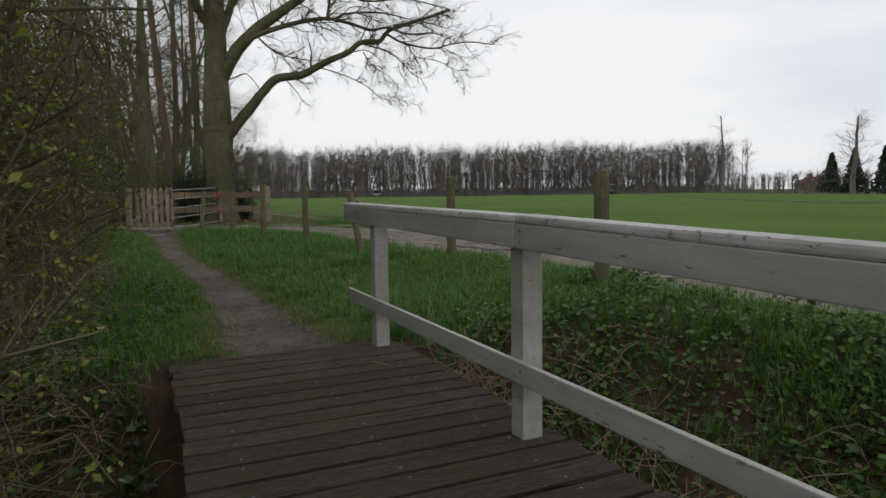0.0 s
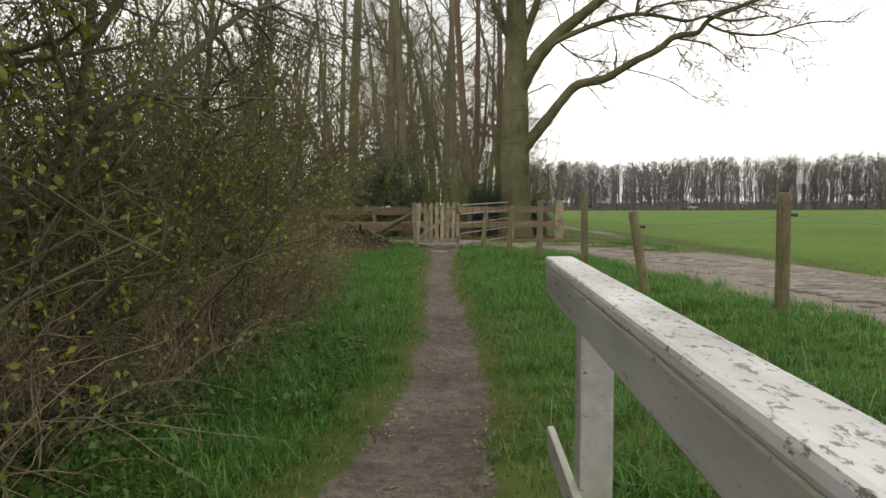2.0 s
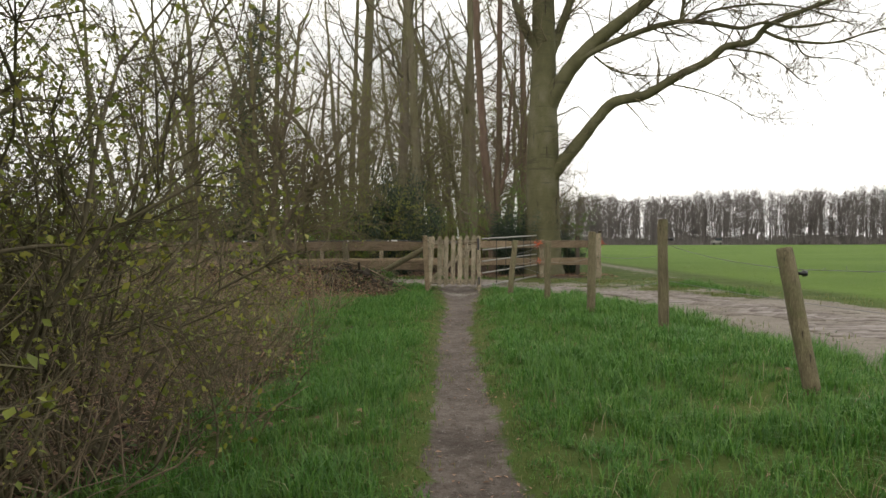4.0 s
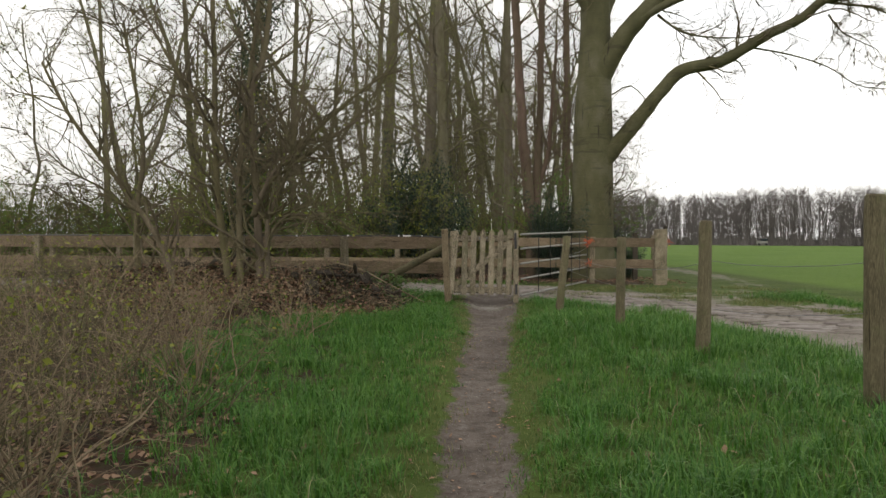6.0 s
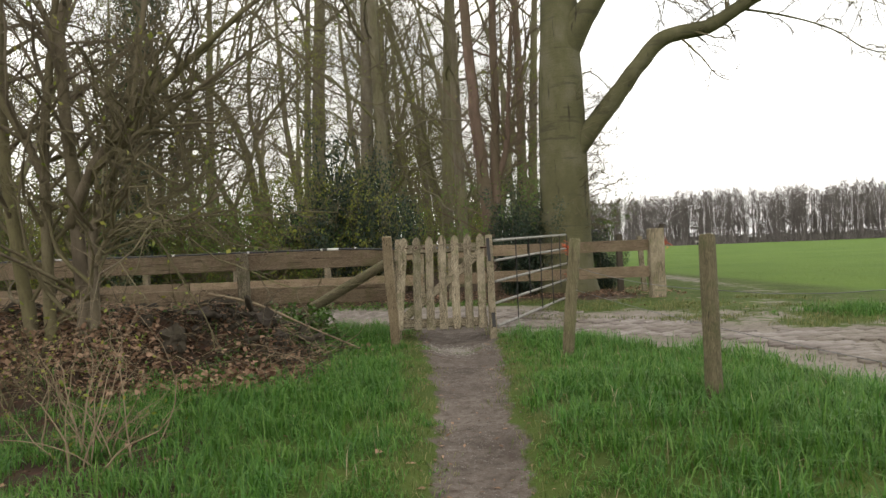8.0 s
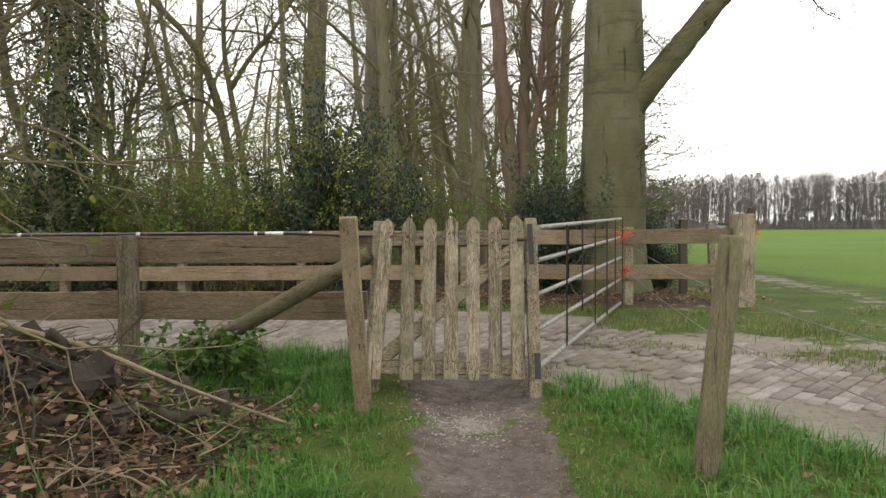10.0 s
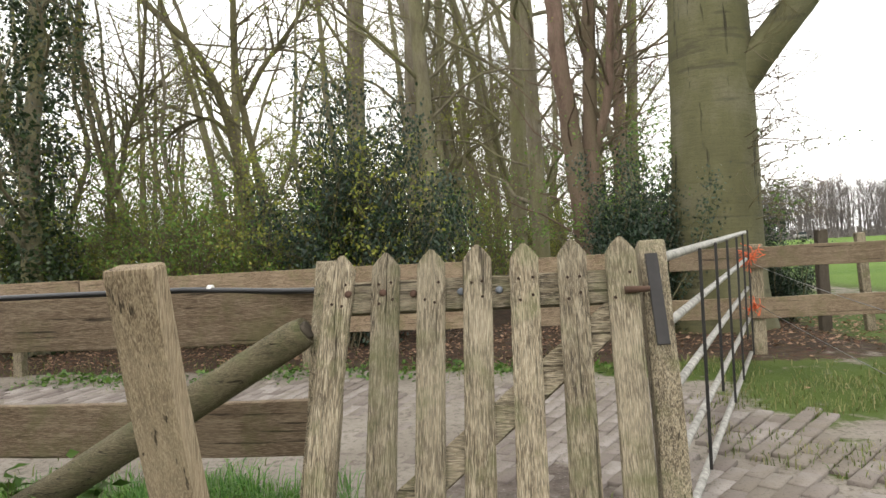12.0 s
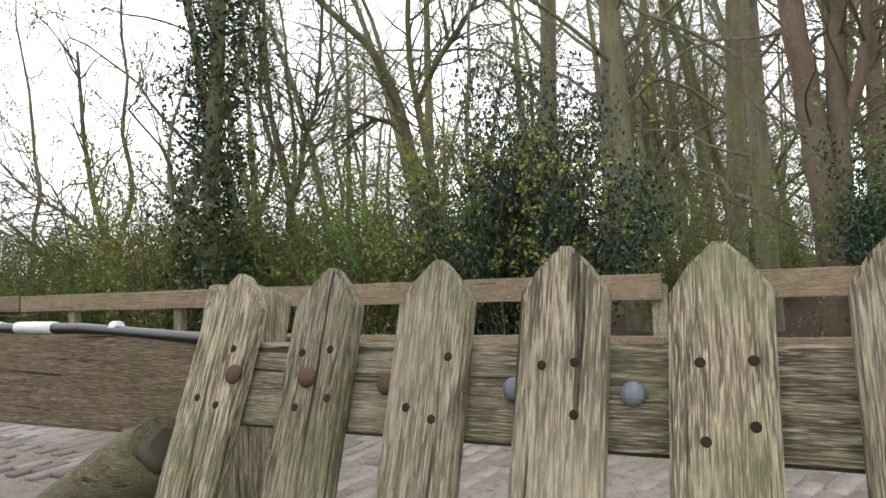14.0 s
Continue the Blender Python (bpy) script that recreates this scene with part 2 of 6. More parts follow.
dry_leaf = leafy("brown_fallen_leaves", (0.0936, 0.0515, 0.0281, 1), (0.1779, 0.1076, 0.0655, 1), (0.2808, 0.1779, 0.1171, 1), 0.8, 0.15)
tussock_blade = leafy("dark_tussock_blades", (0.0338, 0.1061, 0.0150, 1), (0.0572, 0.1605, 0.0225, 1), (0.0988, 0.2176, 0.0375, 1), 0.45, 0.35)
grass_blade = leafy("spring_grass_blades", (0.0373, 0.1091, 0.0163, 1), (0.0646, 0.1659, 0.0244, 1), (0.1202, 0.2270, 0.0448, 1), 0.5, 0.4)
verge_blade = leafy("short_yellowish_grass", (0.0629, 0.0888, 0.0222, 1), (0.111, 0.1332, 0.037, 1), (0.1998, 0.1813, 0.0851, 1), 0.6, 0.3)
straw_blade = leafy("dry_grass_straw", (0.1924, 0.148, 0.0814, 1), (0.2664, 0.2146, 0.1258, 1), (0.3404, 0.2886, 0.185, 1), 0.7, 0.25)
herb_leaf = leafy("low_herb_leaves", (0.0333, 0.0740, 0.0133, 1), (0.0555, 0.1110, 0.0178, 1), (0.0851, 0.1480, 0.0259, 1), 0.45, 0.3)


def ground_material():
    """One sheet: meadow green, trodden earth, leaf litter and the sandy edge of the lane, by masks of the plan."""
    n = Nodes("meadow_and_earth", 0.95, 0.1)
    v = n.space(shuffle=False)
    big, mid, fine = n.noise(v, 0.12, 4), n.noise(v, 1.3, 5), n.noise(v, 24, 4, 0.7)
    grass = n.ramp(mid, (0.3, (0.037, 0.0555, 0.0118, 1)), (0.7, (0.0666, 0.0925, 0.0222, 1)))
    field = n.ramp(big, (0.35, (0.0629, 0.1147, 0.0163, 1)), (0.65, (0.0925, 0.148, 0.0252, 1)))
    field = n.mix(n.math("MULTIPLY", n.span(fine, 0.4, 0.65), 0.5), field, (0.0385, 0.0681, 0.0111, 1))
    earth = n.ramp(mid, (0.3, (0.060, 0.049, 0.041, 1)), (0.7, (0.150, 0.127, 0.108, 1)))
    pebble = n.t.nodes.new("ShaderNodeTexVoronoi")
    pebble.inputs["Scale"].default_value = 85
    n.put(v, pebble.inputs["Vector"])
    earth = n.mix(n.math("MULTIPLY", n.span(pebble.outputs["Distance"], 0.28, 0.18), n.span(fine, 0.5, 0.62)), earth, (0.2516, 0.2294, 0.2072, 1))
    clod = n.noise(v, 9, 5, 0.7)
    earth = n.mix(n.math("MULTIPLY", n.span(clod, 0.52, 0.36), 0.6), earth, (0.045, 0.035, 0.029, 1))
    earth = n.mix(n.math("MULTIPLY", n.span(clod, 0.58, 0.70), 0.5), earth, (0.205, 0.182, 0.160, 1))
    earth = n.mix(n.math("MULTIPLY", n.span(fine, 0.48, 0.34), 0.7), earth, (0.0533, 0.0363, 0.0281, 1))
    cell = n.t.nodes.new("ShaderNodeTexVoronoi")
    cell.inputs["Scale"].default_value = 17
    n.put(v, cell.inputs["Vector"])
    litter = n.mix(n.span(n.noise(v, 6, 4), 0.3, 0.7), (0.0311, 0.0222, 0.0155, 1), n.mix(0.35, (0.0814, 0.0533, 0.034, 1), cell.outputs["Color"], "MULTIPLY"))
    sand = n.ramp(mid, (0.3, (0.1406, 0.1221, 0.0999, 1)), (0.7, (0.222, 0.1998, 0.1702, 1)))
    sand = n.mix(n.span(fine, 0.5, 0.35), sand, (0.1036, 0.0888, 0.0703, 1))
    jag = n.math("MULTIPLY", n.math("SUBTRACT", n.noise(v, 3.5, 6, 0.7), 0.5), 1.7)
    col = n.mix(n.mask("field"), grass, field)
    col = n.mix(n.span(n.math("ADD", n.mask("litter"), jag), 0.4, 0.6), col, litter)
    col = n.mix(n.span(n.math("ADD", n.mask("sand"), jag), 0.4, 0.6), col, sand)
    col = n.mix(n.span(n.math("ADD", n.mask("trod"), jag), 0.42, 0.58), col, earth)
    n.bump(n.math("ADD", n.math("MULTIPLY", mid, 0.7), n.math("ADD", n.math("MULTIPLY", fine, 0.6), clod)), 0.9, 0.035)
    return n.done(col)


def brick_material():
    n = Nodes("worn_grey_paving_brick", 0.9, 0.2)
    tone = n.ramp(n.math("FRACT", n.math("ADD", n.math("MULTIPLY", n.island(), 7.3), n.random())), (0.1, (0.111, 0.0925, 0.0814, 1)), (0.5, (0.1665, 0.1443, 0.1295, 1)), (0.9, (0.222, 0.1998, 0.1813, 1)))
    dirt = n.noise(n.space(shuffle=False), 1.1, 6, 0.65)
    fine = n.noise(n.space(), 60, 4, 0.7)
    col = n.mix(n.math("MULTIPLY", n.span(dirt, 0.44, 0.58), 0.85), tone, (0.1258, 0.1073, 0.0851, 1))
    col = n.mix(n.span(fine, 0.45, 0.3), col, (0.0666, 0.0555, 0.0444, 1))
    n.bump(fine, 0.5, 0.004)
    return n.done(col)


earth_and_grass = ground_material()
paver = brick_material()
grit = plain("grey_path_grit", (0.155, 0.138, 0.122, 1), 0.9, 0.2, 0.0, 0.5, 60)
pale_grit = plain("pale_crushed_gravel", (0.25, 0.232, 0.212, 1), 0.9, 0.2, 0.0, 0.4, 60)


# ---- mesh helpers ----
def link_mesh(name, me, material, parent=None, label=""):
    me.materials.append(material)
    ob = new(name, me)
    if parent:
        ob.parent = parent
    if label:
        ob["label"] = label
    if parent and ("mass" in name or "foliage" in name):
        ob["kind"] = "stuff"
    return ob


def part(name, bm, material, parent=None, label="", smooth=False):
    """One mesh object from a bmesh written in world places; its origin is that of its thing."""
    if parent:
        bmesh.ops.translate(bm, verts=bm.verts, vec=-origin(parent))
    me = bpy.data.meshes.new(name)
    if smooth:
        for f in bm.faces:
            f.smooth = True
    bm.to_mesh(me)
    bm.free()
    return link_mesh(name, me, material, parent, label)


def origin(ob):
    place = Vector(ob.location)
    return place + origin(ob.parent) if ob.parent else place


def thing(name, place, label, category, group="", kind=""):
    ob = new(name)
    ob.empty_display_size = 0.1
    ob.location = place
    return tagged(ob, label, category, group, kind)


def mesh_np(name, verts, faces, smooth=False):
    """A mesh from arrays; all faces have the same number of corners."""
    verts, faces = np.asarray(verts, dtype=np.float32), np.asarray(faces, dtype=np.int32)
    me = bpy.data.meshes.new(name)
    k = faces.shape[1]
    me.vertices.add(len(verts))
    me.vertices.foreach_set("co", verts.ravel())
    me.loops.add(faces.size)
    me.loops.foreach_set("vertex_index", faces.ravel())
    me.polygons.add(len(faces))
    me.polygons.foreach_set("loop_start", np.arange(0, faces.size, k, dtype=np.int32))
    if smooth:
        me.polygons.foreach_set("use_smooth", np.ones(len(faces), dtype=bool))
    me.update(calc_edges=True)
    return me


def beam(a, b, width, depth, bevel=0.006, up=(0, 0, 1), cuts=4, wobble=0.0, seed=0):
    """A bevelled timber from a to b; width across, depth along up."""
    a, b = Vector(a), Vector(b)
    d = (b - a)
    length = d.length
    z = d.normalized()
    x = Vector(up).cross(z)
    if x.length < 1e-4:
        x = Vector((1, 0, 0))
    x.normalize()
    y = z.cross(x)
    bm = bmesh.new()
    bmesh.ops.create_cube(bm, size=1.0)
    bmesh.ops.scale(bm, verts=bm.verts, vec=(width, depth, length))
    if cuts:
        edges = [e for e in bm.edges if abs((e.verts[0].co - e.verts[1].co).z) > length * 0.5]
        bmesh.ops.subdivide_edges(bm, edges=edges, cuts=cuts)
    long_edges = [e for e in bm.edges if not (abs(e.verts[0].co.x - e.verts[1].co.x) > 1e-5 and abs(abs(e.verts[0].co.z) - length / 2) > 1e-4) and
                  not (abs(e.verts[0].co.y - e.verts[1].co.y) > 1e-5 and abs(abs(e.verts[0].co.z) - length / 2) > 1e-4)]
    bmesh.ops.bevel(bm, geom=long_edges, offset=min(bevel, width * 0.3, depth * 0.3), segments=2, affect="EDGES", profile=0.6)
    m = Matrix((x, y, z)).transposed().to_4x4()
    m.translation = (a + b) / 2
    for v in bm.verts:
        if wobble:
            q = Vector((seed * 7.7, seed * 3.1, v.co.z * 2.2))
            v.co.x += wobble * (noise.noise(q))
            v.co.y += wobble * (noise.noise(q + Vector((9, 9, 9))))
    bmesh.ops.transform(bm, matrix=m, verts=bm.verts)
    return bm


def tube(points, radii, sides=10, rough=0.0, seed=0, cap=True):
    """A round limb or pipe through points; rough: uneven skin."""
    bm = bmesh.new()
    rings = []
    pts = [Vector(p) for p in points]
    ref = Vector((0.31, 0.82, 0.47)).normalized()
    for i, p in enumerate(pts):
        d = (pts[min(i + 1, len(pts) - 1)] - pts[max(i - 1, 0)]).normalized()
        u = d.cross(ref)
        u = u.normalized() if u.length > 0.05 else d.orthogonal().normalized()
        v = d.cross(u)
        ring = []
        for k in range(sides):
            w = 2 * math.pi * k / sides
            r = radii[i]
            if rough:
                r *= 1 + rough * noise.noise(Vector((math.cos(w) * 1.3 + seed, math.sin(w) * 1.3, i * 0.6 + seed * 3)))
            ring.append(bm.verts.new(p + u * (r * math.cos(w)) + v * (r * math.sin(w))))
        rings.append(ring)
    for a, b in zip(rings, rings[1:]):
        for k in range(sides):
            bm.faces.new((a[k], a[(k + 1) % sides], b[(k + 1) % sides], b[k]))
    if cap:
        bm.faces.new(list(reversed(rings[0])))
        bm.faces.new(rings[-1])
    for f in bm.faces:
        f.smooth = len(f.verts) == 4
    return bm


def merge(*bms):
    out = bmesh.new()
    for b in bms:
        me = bpy.data.meshes.new("scratch")
        b.to_mesh(me)
        b.free()
        out.from_mesh(me)
        bpy.data.meshes.remove(me)
    return out


def limbs_mesh(name, segs, sides):
    """Many tapered sticks in one mesh. segs: rows of p0, p1, r0, r1."""
    s = np.array([(*a, *b, r, q) for a, b, r, q in segs], dtype=np.float64)
    p0, p1, r0, r1 = s[:, 0:3], s[:, 3:6], s[:, 6], s[:, 7]
    d = p1 - p0
    d /= np.maximum(np.linalg.norm(d, axis=1), 1e-6)[:, None]
    ref = np.where(np.abs(d[:, 2:3]) < 0.9, np.array([[0.0, 0.0, 1.0]]), np.array([[1.0, 0.0, 0.0]]))
    u = np.cross(d, ref)
    u /= np.linalg.norm(u, axis=1)[:, None]
    v = np.cross(d, u)
    rings = []
    for k in range(sides):
        w = 2 * math.pi * k / sides
        rings.append(math.cos(w) * u + math.sin(w) * v)
    ring = np.stack(rings, axis=1)
    low = p0[:, None] + ring * r0[:, None, None]
    high = p1[:, None] + ring * r1[:, None, None]
    verts = np.concatenate([low, high], axis=1).reshape(-1, 3)
    base = np.arange(len(s))[:, None] * (2 * sides)
    faces = []
    for k in range(sides):
        j = (k + 1) % sides
        faces.append(np.concatenate([base + k, base + j, base + sides + j, base + sides + k], axis=1))
    return mesh_np(name, verts, np.concatenate(faces), True)


def leaves_mesh(name, places, size, rng, flat=0.0, long=1.6, normals=None):
    """Small pointed leaves, folded along the middle rib, two faces each."""
    p = np.asarray(places, dtype=np.float64)
    n = len(p)
    d = rng.normal(size=(n, 3))
    d[:, 2] *= 1 - flat
    d /= np.linalg.norm(d, axis=1)[:, None]
    up = rng.normal(size=(n, 3)) * (1 - flat) + np.array([0, 0, 1.0]) * (0.4 + flat)
    s = np.cross(d, up)
    s /= np.maximum(np.linalg.norm(s, axis=1), 1e-6)[:, None]
    h = np.cross(s, d)
    z = (size * rng.uniform(0.55, 1.25, n))[:, None]
    tip = p + d * z * long
    mid = p + d * z * long * 0.45
    left, right = mid + s * z * 0.5 + h * z * 0.16, mid - s * z * 0.5 + h * z * 0.16
    verts = np.stack([p, left, tip, right], axis=1).reshape(-1, 3)
    b = np.arange(n)[:, None] * 4
    faces = np.concatenate([np.concatenate([b, b + 1, b + 2], 1), np.concatenate([b, b + 2, b + 3], 1)])
    return mesh_np(name, verts, faces)


def blades_mesh(name, x, y, z, height, width, rng, lean=0.45):
    """Grass blades: a bent strip that ends in a point."""
    n = len(x)
    w = rng.uniform(0, 2 * math.pi, n)
    out = np.stack([np.cos(w), np.sin(w), np.zeros(n)], 1)
    side = np.stack([-np.sin(w), np.cos(w), np.zeros(n)], 1)
    l = rng.uniform(0.1, 1.0, n)[:, None] * lean
    h = np.asarray(height)[:, None]
    base = np.stack([x, y, z], 1)
    q = np.asarray(width)[:, None] * 0.5
    mid = base + np.array([0, 0, 1.0]) * h * 0.55 + out * h * l * 0.35
    tip = base + np.array([0, 0, 1.0]) * h * (1 - 0.35 * l) + out * h * l
    verts = np.stack([base - side * q, base + side * q, mid + side * q * 0.8, mid - side * q * 0.8, tip], 1).reshape(-1, 3)
    b = np.arange(n)[:, None] * 5
    faces = np.concatenate([np.concatenate([b, b + 1, b + 2], 1), np.concatenate([b, b + 2, b + 3], 1), np.concatenate([b + 3, b + 2, b + 4], 1)])
    return mesh_np(name, verts, faces)

# ---- the plan: ground, ditch, path, lane ----
PATH_LINE = np.array([(3.1, 3.4), (3.12, 4.5), (3.2, 6.2), (3.1, 8.5), (2.95, 11), (2.85, 12.5), (2.8, 14), (2.78, 16), (2.72, 18), (2.6, 19.6), (2.6, 20.6)])
LANE_LINE = np.array([(8.6, -60), (8.6, 0), (8.6, 8), (8.3, 12), (7.5, 16), (6.6, 18.6), (5.2, 20.2), (3.4, 21.6), (1.0, 22.35), (-3, 22.6), (-14, 22.8), (-40, 23)])


def line_distance(line, x, y):
    best = np.full(np.shape(x), 1e9)
    for (ax, ay), (bx, by) in zip(line, line[1:]):
        ux, uy = bx - ax, by - ay
        k = np.clip(((x - ax) * ux + (y - ay) * uy) / (ux * ux + uy * uy), 0, 1)
        best = np.minimum(best, np.hypot(x - ax - k * ux, y - ay - k * uy))
    return best


def step(a, b, v):
    k = np.clip((v - a) / (b - a), 0, 1)
    return k * k * (3 - 2 * k)


def ripple(x, y, s):
    return np.sin(x * s + 1.3 * np.sin(y * s * 0.7)) * np.sin(y * s * 1.13 + 1.7 * np.sin(x * s * 0.6 + 2))


def height(x, y):
    x, y = np.asarray(x, dtype=float), np.asarray(y, dtype=float)
    z = 0.02 * ripple(x, y, 0.9) + 0.012 * ripple(x, y, 3.1)
    z = z - 0.10 * step(3.8, 6.5, y) * step(16.5, 12, y) * step(40, 14, x)
    crest = np.interp(y, [-5, 4, 8, 10, 14, 18], [6.2, 6.2, 6.2, 5.4, 4.7, 3.9])
    z = z + np.interp(y, [2, 4, 6, 10, 15, 18.5, 20], [0.0, 0.05, 0.14, 0.16, 0.08, 0.0, 0]) * np.exp(-((x - crest) / 0.9) ** 2)
    # the ditch under the bridge, closed towards the lane
    ditch = step(3.75, 2.5, y) * step(0.15, 1.1, y) * step(6.4, 4.9, x)
    z = z - 0.85 * ditch
    z = z + (0.52 + 0.07 * ripple(x, y, 4.3)) * step(1.5, 0.45, x) * step(-5.0, -3.0, x) * np.exp(-((y - 18.0 + 0.5 * step(0.6, -0.4, x)) / (0.52 + 0.4 * step(0.6, -0.4, x))) ** 2)
    z = z + 0.2 * np.exp(-((x - 0.7) / 0.35) ** 2 - ((y - 19.5) / 0.25) ** 2)
    path = step(0.42, 0.14, line_distance(PATH_LINE, x, y))
    z = z - 0.05 * path * step(3.3, 3.9, y)
    lane = step(1.7, 1.35, line_distance(LANE_LINE, x, y))
    z = z * (1 - lane) + lane * (-0.024 + 0.008 * ripple(x, y, 0.8))
    far = step(10, 30, np.hypot(x - 3, y - 10))
    z = z * (1 - far) + far * (-0.05 + 0.12 * ripple(x, y, 0.06))
    return z * 1.0


def spread(lo, hi, fine, reach):
    mid = np.arange(lo, hi + 1e-6, fine)
    out, v, s = [], hi, fine
    while v < reach:
        s *= 1.22
        v += s
        out.append(v)
    left, v, s = [], lo, fine
    while v > -reach:
        s *= 1.22
        v -= s
        left.append(v)
    return np.array(left[::-1] + list(mid) + out)


def build_ground():
    xs, ys = spread(-5, 11, 0.11, 1600), spread(-3, 27, 0.11, 1600)
    X, Y = np.meshgrid(xs, ys)
    Z = height(X, Y)
    verts = np.stack([X, Y, Z], -1).reshape(-1, 3)
    nx, ny = len(xs), len(ys)
    i = np.arange(nx * ny).reshape(ny, nx)
    faces = np.stack([i[:-1, :-1], i[:-1, 1:], i[1:, 1:], i[1:, :-1]], -1).reshape(-1, 4)
    me = mesh_np("ground", verts, faces, True)
    x, y = verts[:, 0], verts[:, 1]
    dp, dl = line_distance(PATH_LINE, x, y), line_distance(LANE_LINE, x, y)
    wide = np.interp(y, [3, 5, 7, 12, 16, 18, 19.5], [0.36, 0.29, 0.25, 0.19, 0.24, 0.36, 0.46])
    masks = {
        "trod": step(wide + 0.16, wide - 0.16, dp) * step(3.2, 3.6, y),
        "sand": np.maximum(step(2.2, 1.3, dl), 0.62 * np.exp(-((line_distance(np.array([(7.2, 20), (8.4, 25), (9, 30), (9.6, 60)]), x, y)) / 0.8) ** 2)),
        "litter": np.clip(step(2.0, 0.9, x + 0.3 * ripple(x, y, 0.7)) * step(24, 15, np.abs(y)) * 0.9 + 0.9 * step(16.4, 17.0, y) * step(19.4, 18.6, y) * step(1.75, 1.3, x) + step(23.6, 24.4, y) * step(7.0, 5.5, x) + step(4.1, 3.5, y) * step(7.2, 6.2, x) * 0.95, 0, 1),
        "field": np.clip(step(9.6, 10.6, x), 0, 1),
    }
    masks["sand"] = np.maximum(masks["sand"], 0.42 * step(3.4, 4.2, x) * step(10, 8.5, x) * step(20, 20.6, y) * step(25.5, 24.2, y))
    verge = step(5.0, 5.5, np.hypot(x - 2.8, y - 15.6)) * step(9.2, 8.2, x) * step(15.5, 17, y) * step(3.6, 4.4, x)
    masks["sand"] *= 1 - verge * (0.45 + 0.35 * ripple(x, y, 2.1))
    gravel = np.exp(-((x - 2.62) / 0.34) ** 2 - ((y - 18.75) / 0.3) ** 2)
    masks["trod"] *= 1 - 0.75 * gravel
    masks["sand"] = np.maximum(masks["sand"], 0.8 * gravel)
    for key, value in masks.items():
        me.attributes.new(key, "FLOAT", "POINT").data.foreach_set("value", value.astype(np.float32))
    ob = link_mesh("ground", me, earth_and_grass)
    return tagged(ob, "rough grass and bare earth with a trodden footpath", "ground", kind="structure")


ground = build_ground()
H = lambda x, y: float(height(x, y))

# ---- the bridge ----
DECK_L, DECK_R, DECK_END, PITCH = 2.44, 3.79, 3.64, 0.157


def build_bridge():
    bridge = thing("footbridge", (3.1, 1.7, -0.2), "dark grooved timber footbridge deck across a ditch", "bridge")
    # one grooved plank; its pieces share the mesh
    ribs, w = 13, PITCH - 0.026
    prof = [(-w / 2, -0.035), (-w / 2, -0.003)]
    for k in range(ribs):
        a = -w / 2 + w * (k + 0.12) / ribs
        b = -w / 2 + w * (k + 0.88) / ribs
        prof += [(a, 0.0), (b - w / ribs * 0.24, 0.0), (b, -0.0045)] if k < ribs - 1 else [(a, 0.0), (w / 2 - 0.003, 0.0)]
    prof += [(w / 2, -0.003), (w / 2, -0.035)]
    verts = [(x, p, z) for x in (DECK_L - 3.1, DECK_R - 3.1) for p, z in prof]
    n = len(prof)
    me = bpy.data.meshes.new("plank")
    me.from_pydata(verts, [], [(k, (k + 1) % n, n + (k + 1) % n, n + k) for k in range(n)] + [tuple(range(n))[::-1], tuple(range(n, 2 * n))])
    me.materials.append(deck_wood)
    bm = bmesh.new()
    bmesh.ops.create_cone(bm, cap_ends=True, segments=8, radius1=0.0065, radius2=0.005, depth=0.004)
    sm = bpy.data.meshes.new("screw")
    bm.to_mesh(sm)
    bm.free()
    sm.materials.append(zinc)
    r = random.Random(4)
    for k in range(26):
        y = DECK_END - PITCH * (k + 0.5)
        ob = new("plank", me)
        ob.parent, ob.location = bridge, (r.uniform(-0.012, 0.012), y - 1.7, 0.2 + r.uniform(-0.002, 0.002))
        plank = ob
        for sx in (2.62, 3.12, 3.58):
            s = new("screw", sm)
            s.parent, s.location = plank, (sx - 3.1 + r.uniform(-0.012, 0.012), r.choice((-0.035, 0.035)), 0.0)
    for x in (2.56, 3.12, 3.68):
        part("stringer", beam((x, DECK_END - 26 * PITCH, -0.135), (x, DECK_END - 0.02, -0.135), 0.09, 0.2), deck_wood, bridge)
    part("end_sill", beam((DECK_L + 0.02, DECK_END + 0.03, -0.07), (DECK_R - 0.02, DECK_END + 0.03, -0.07), 0.06, 0.14), deck_wood, bridge)


build_bridge()


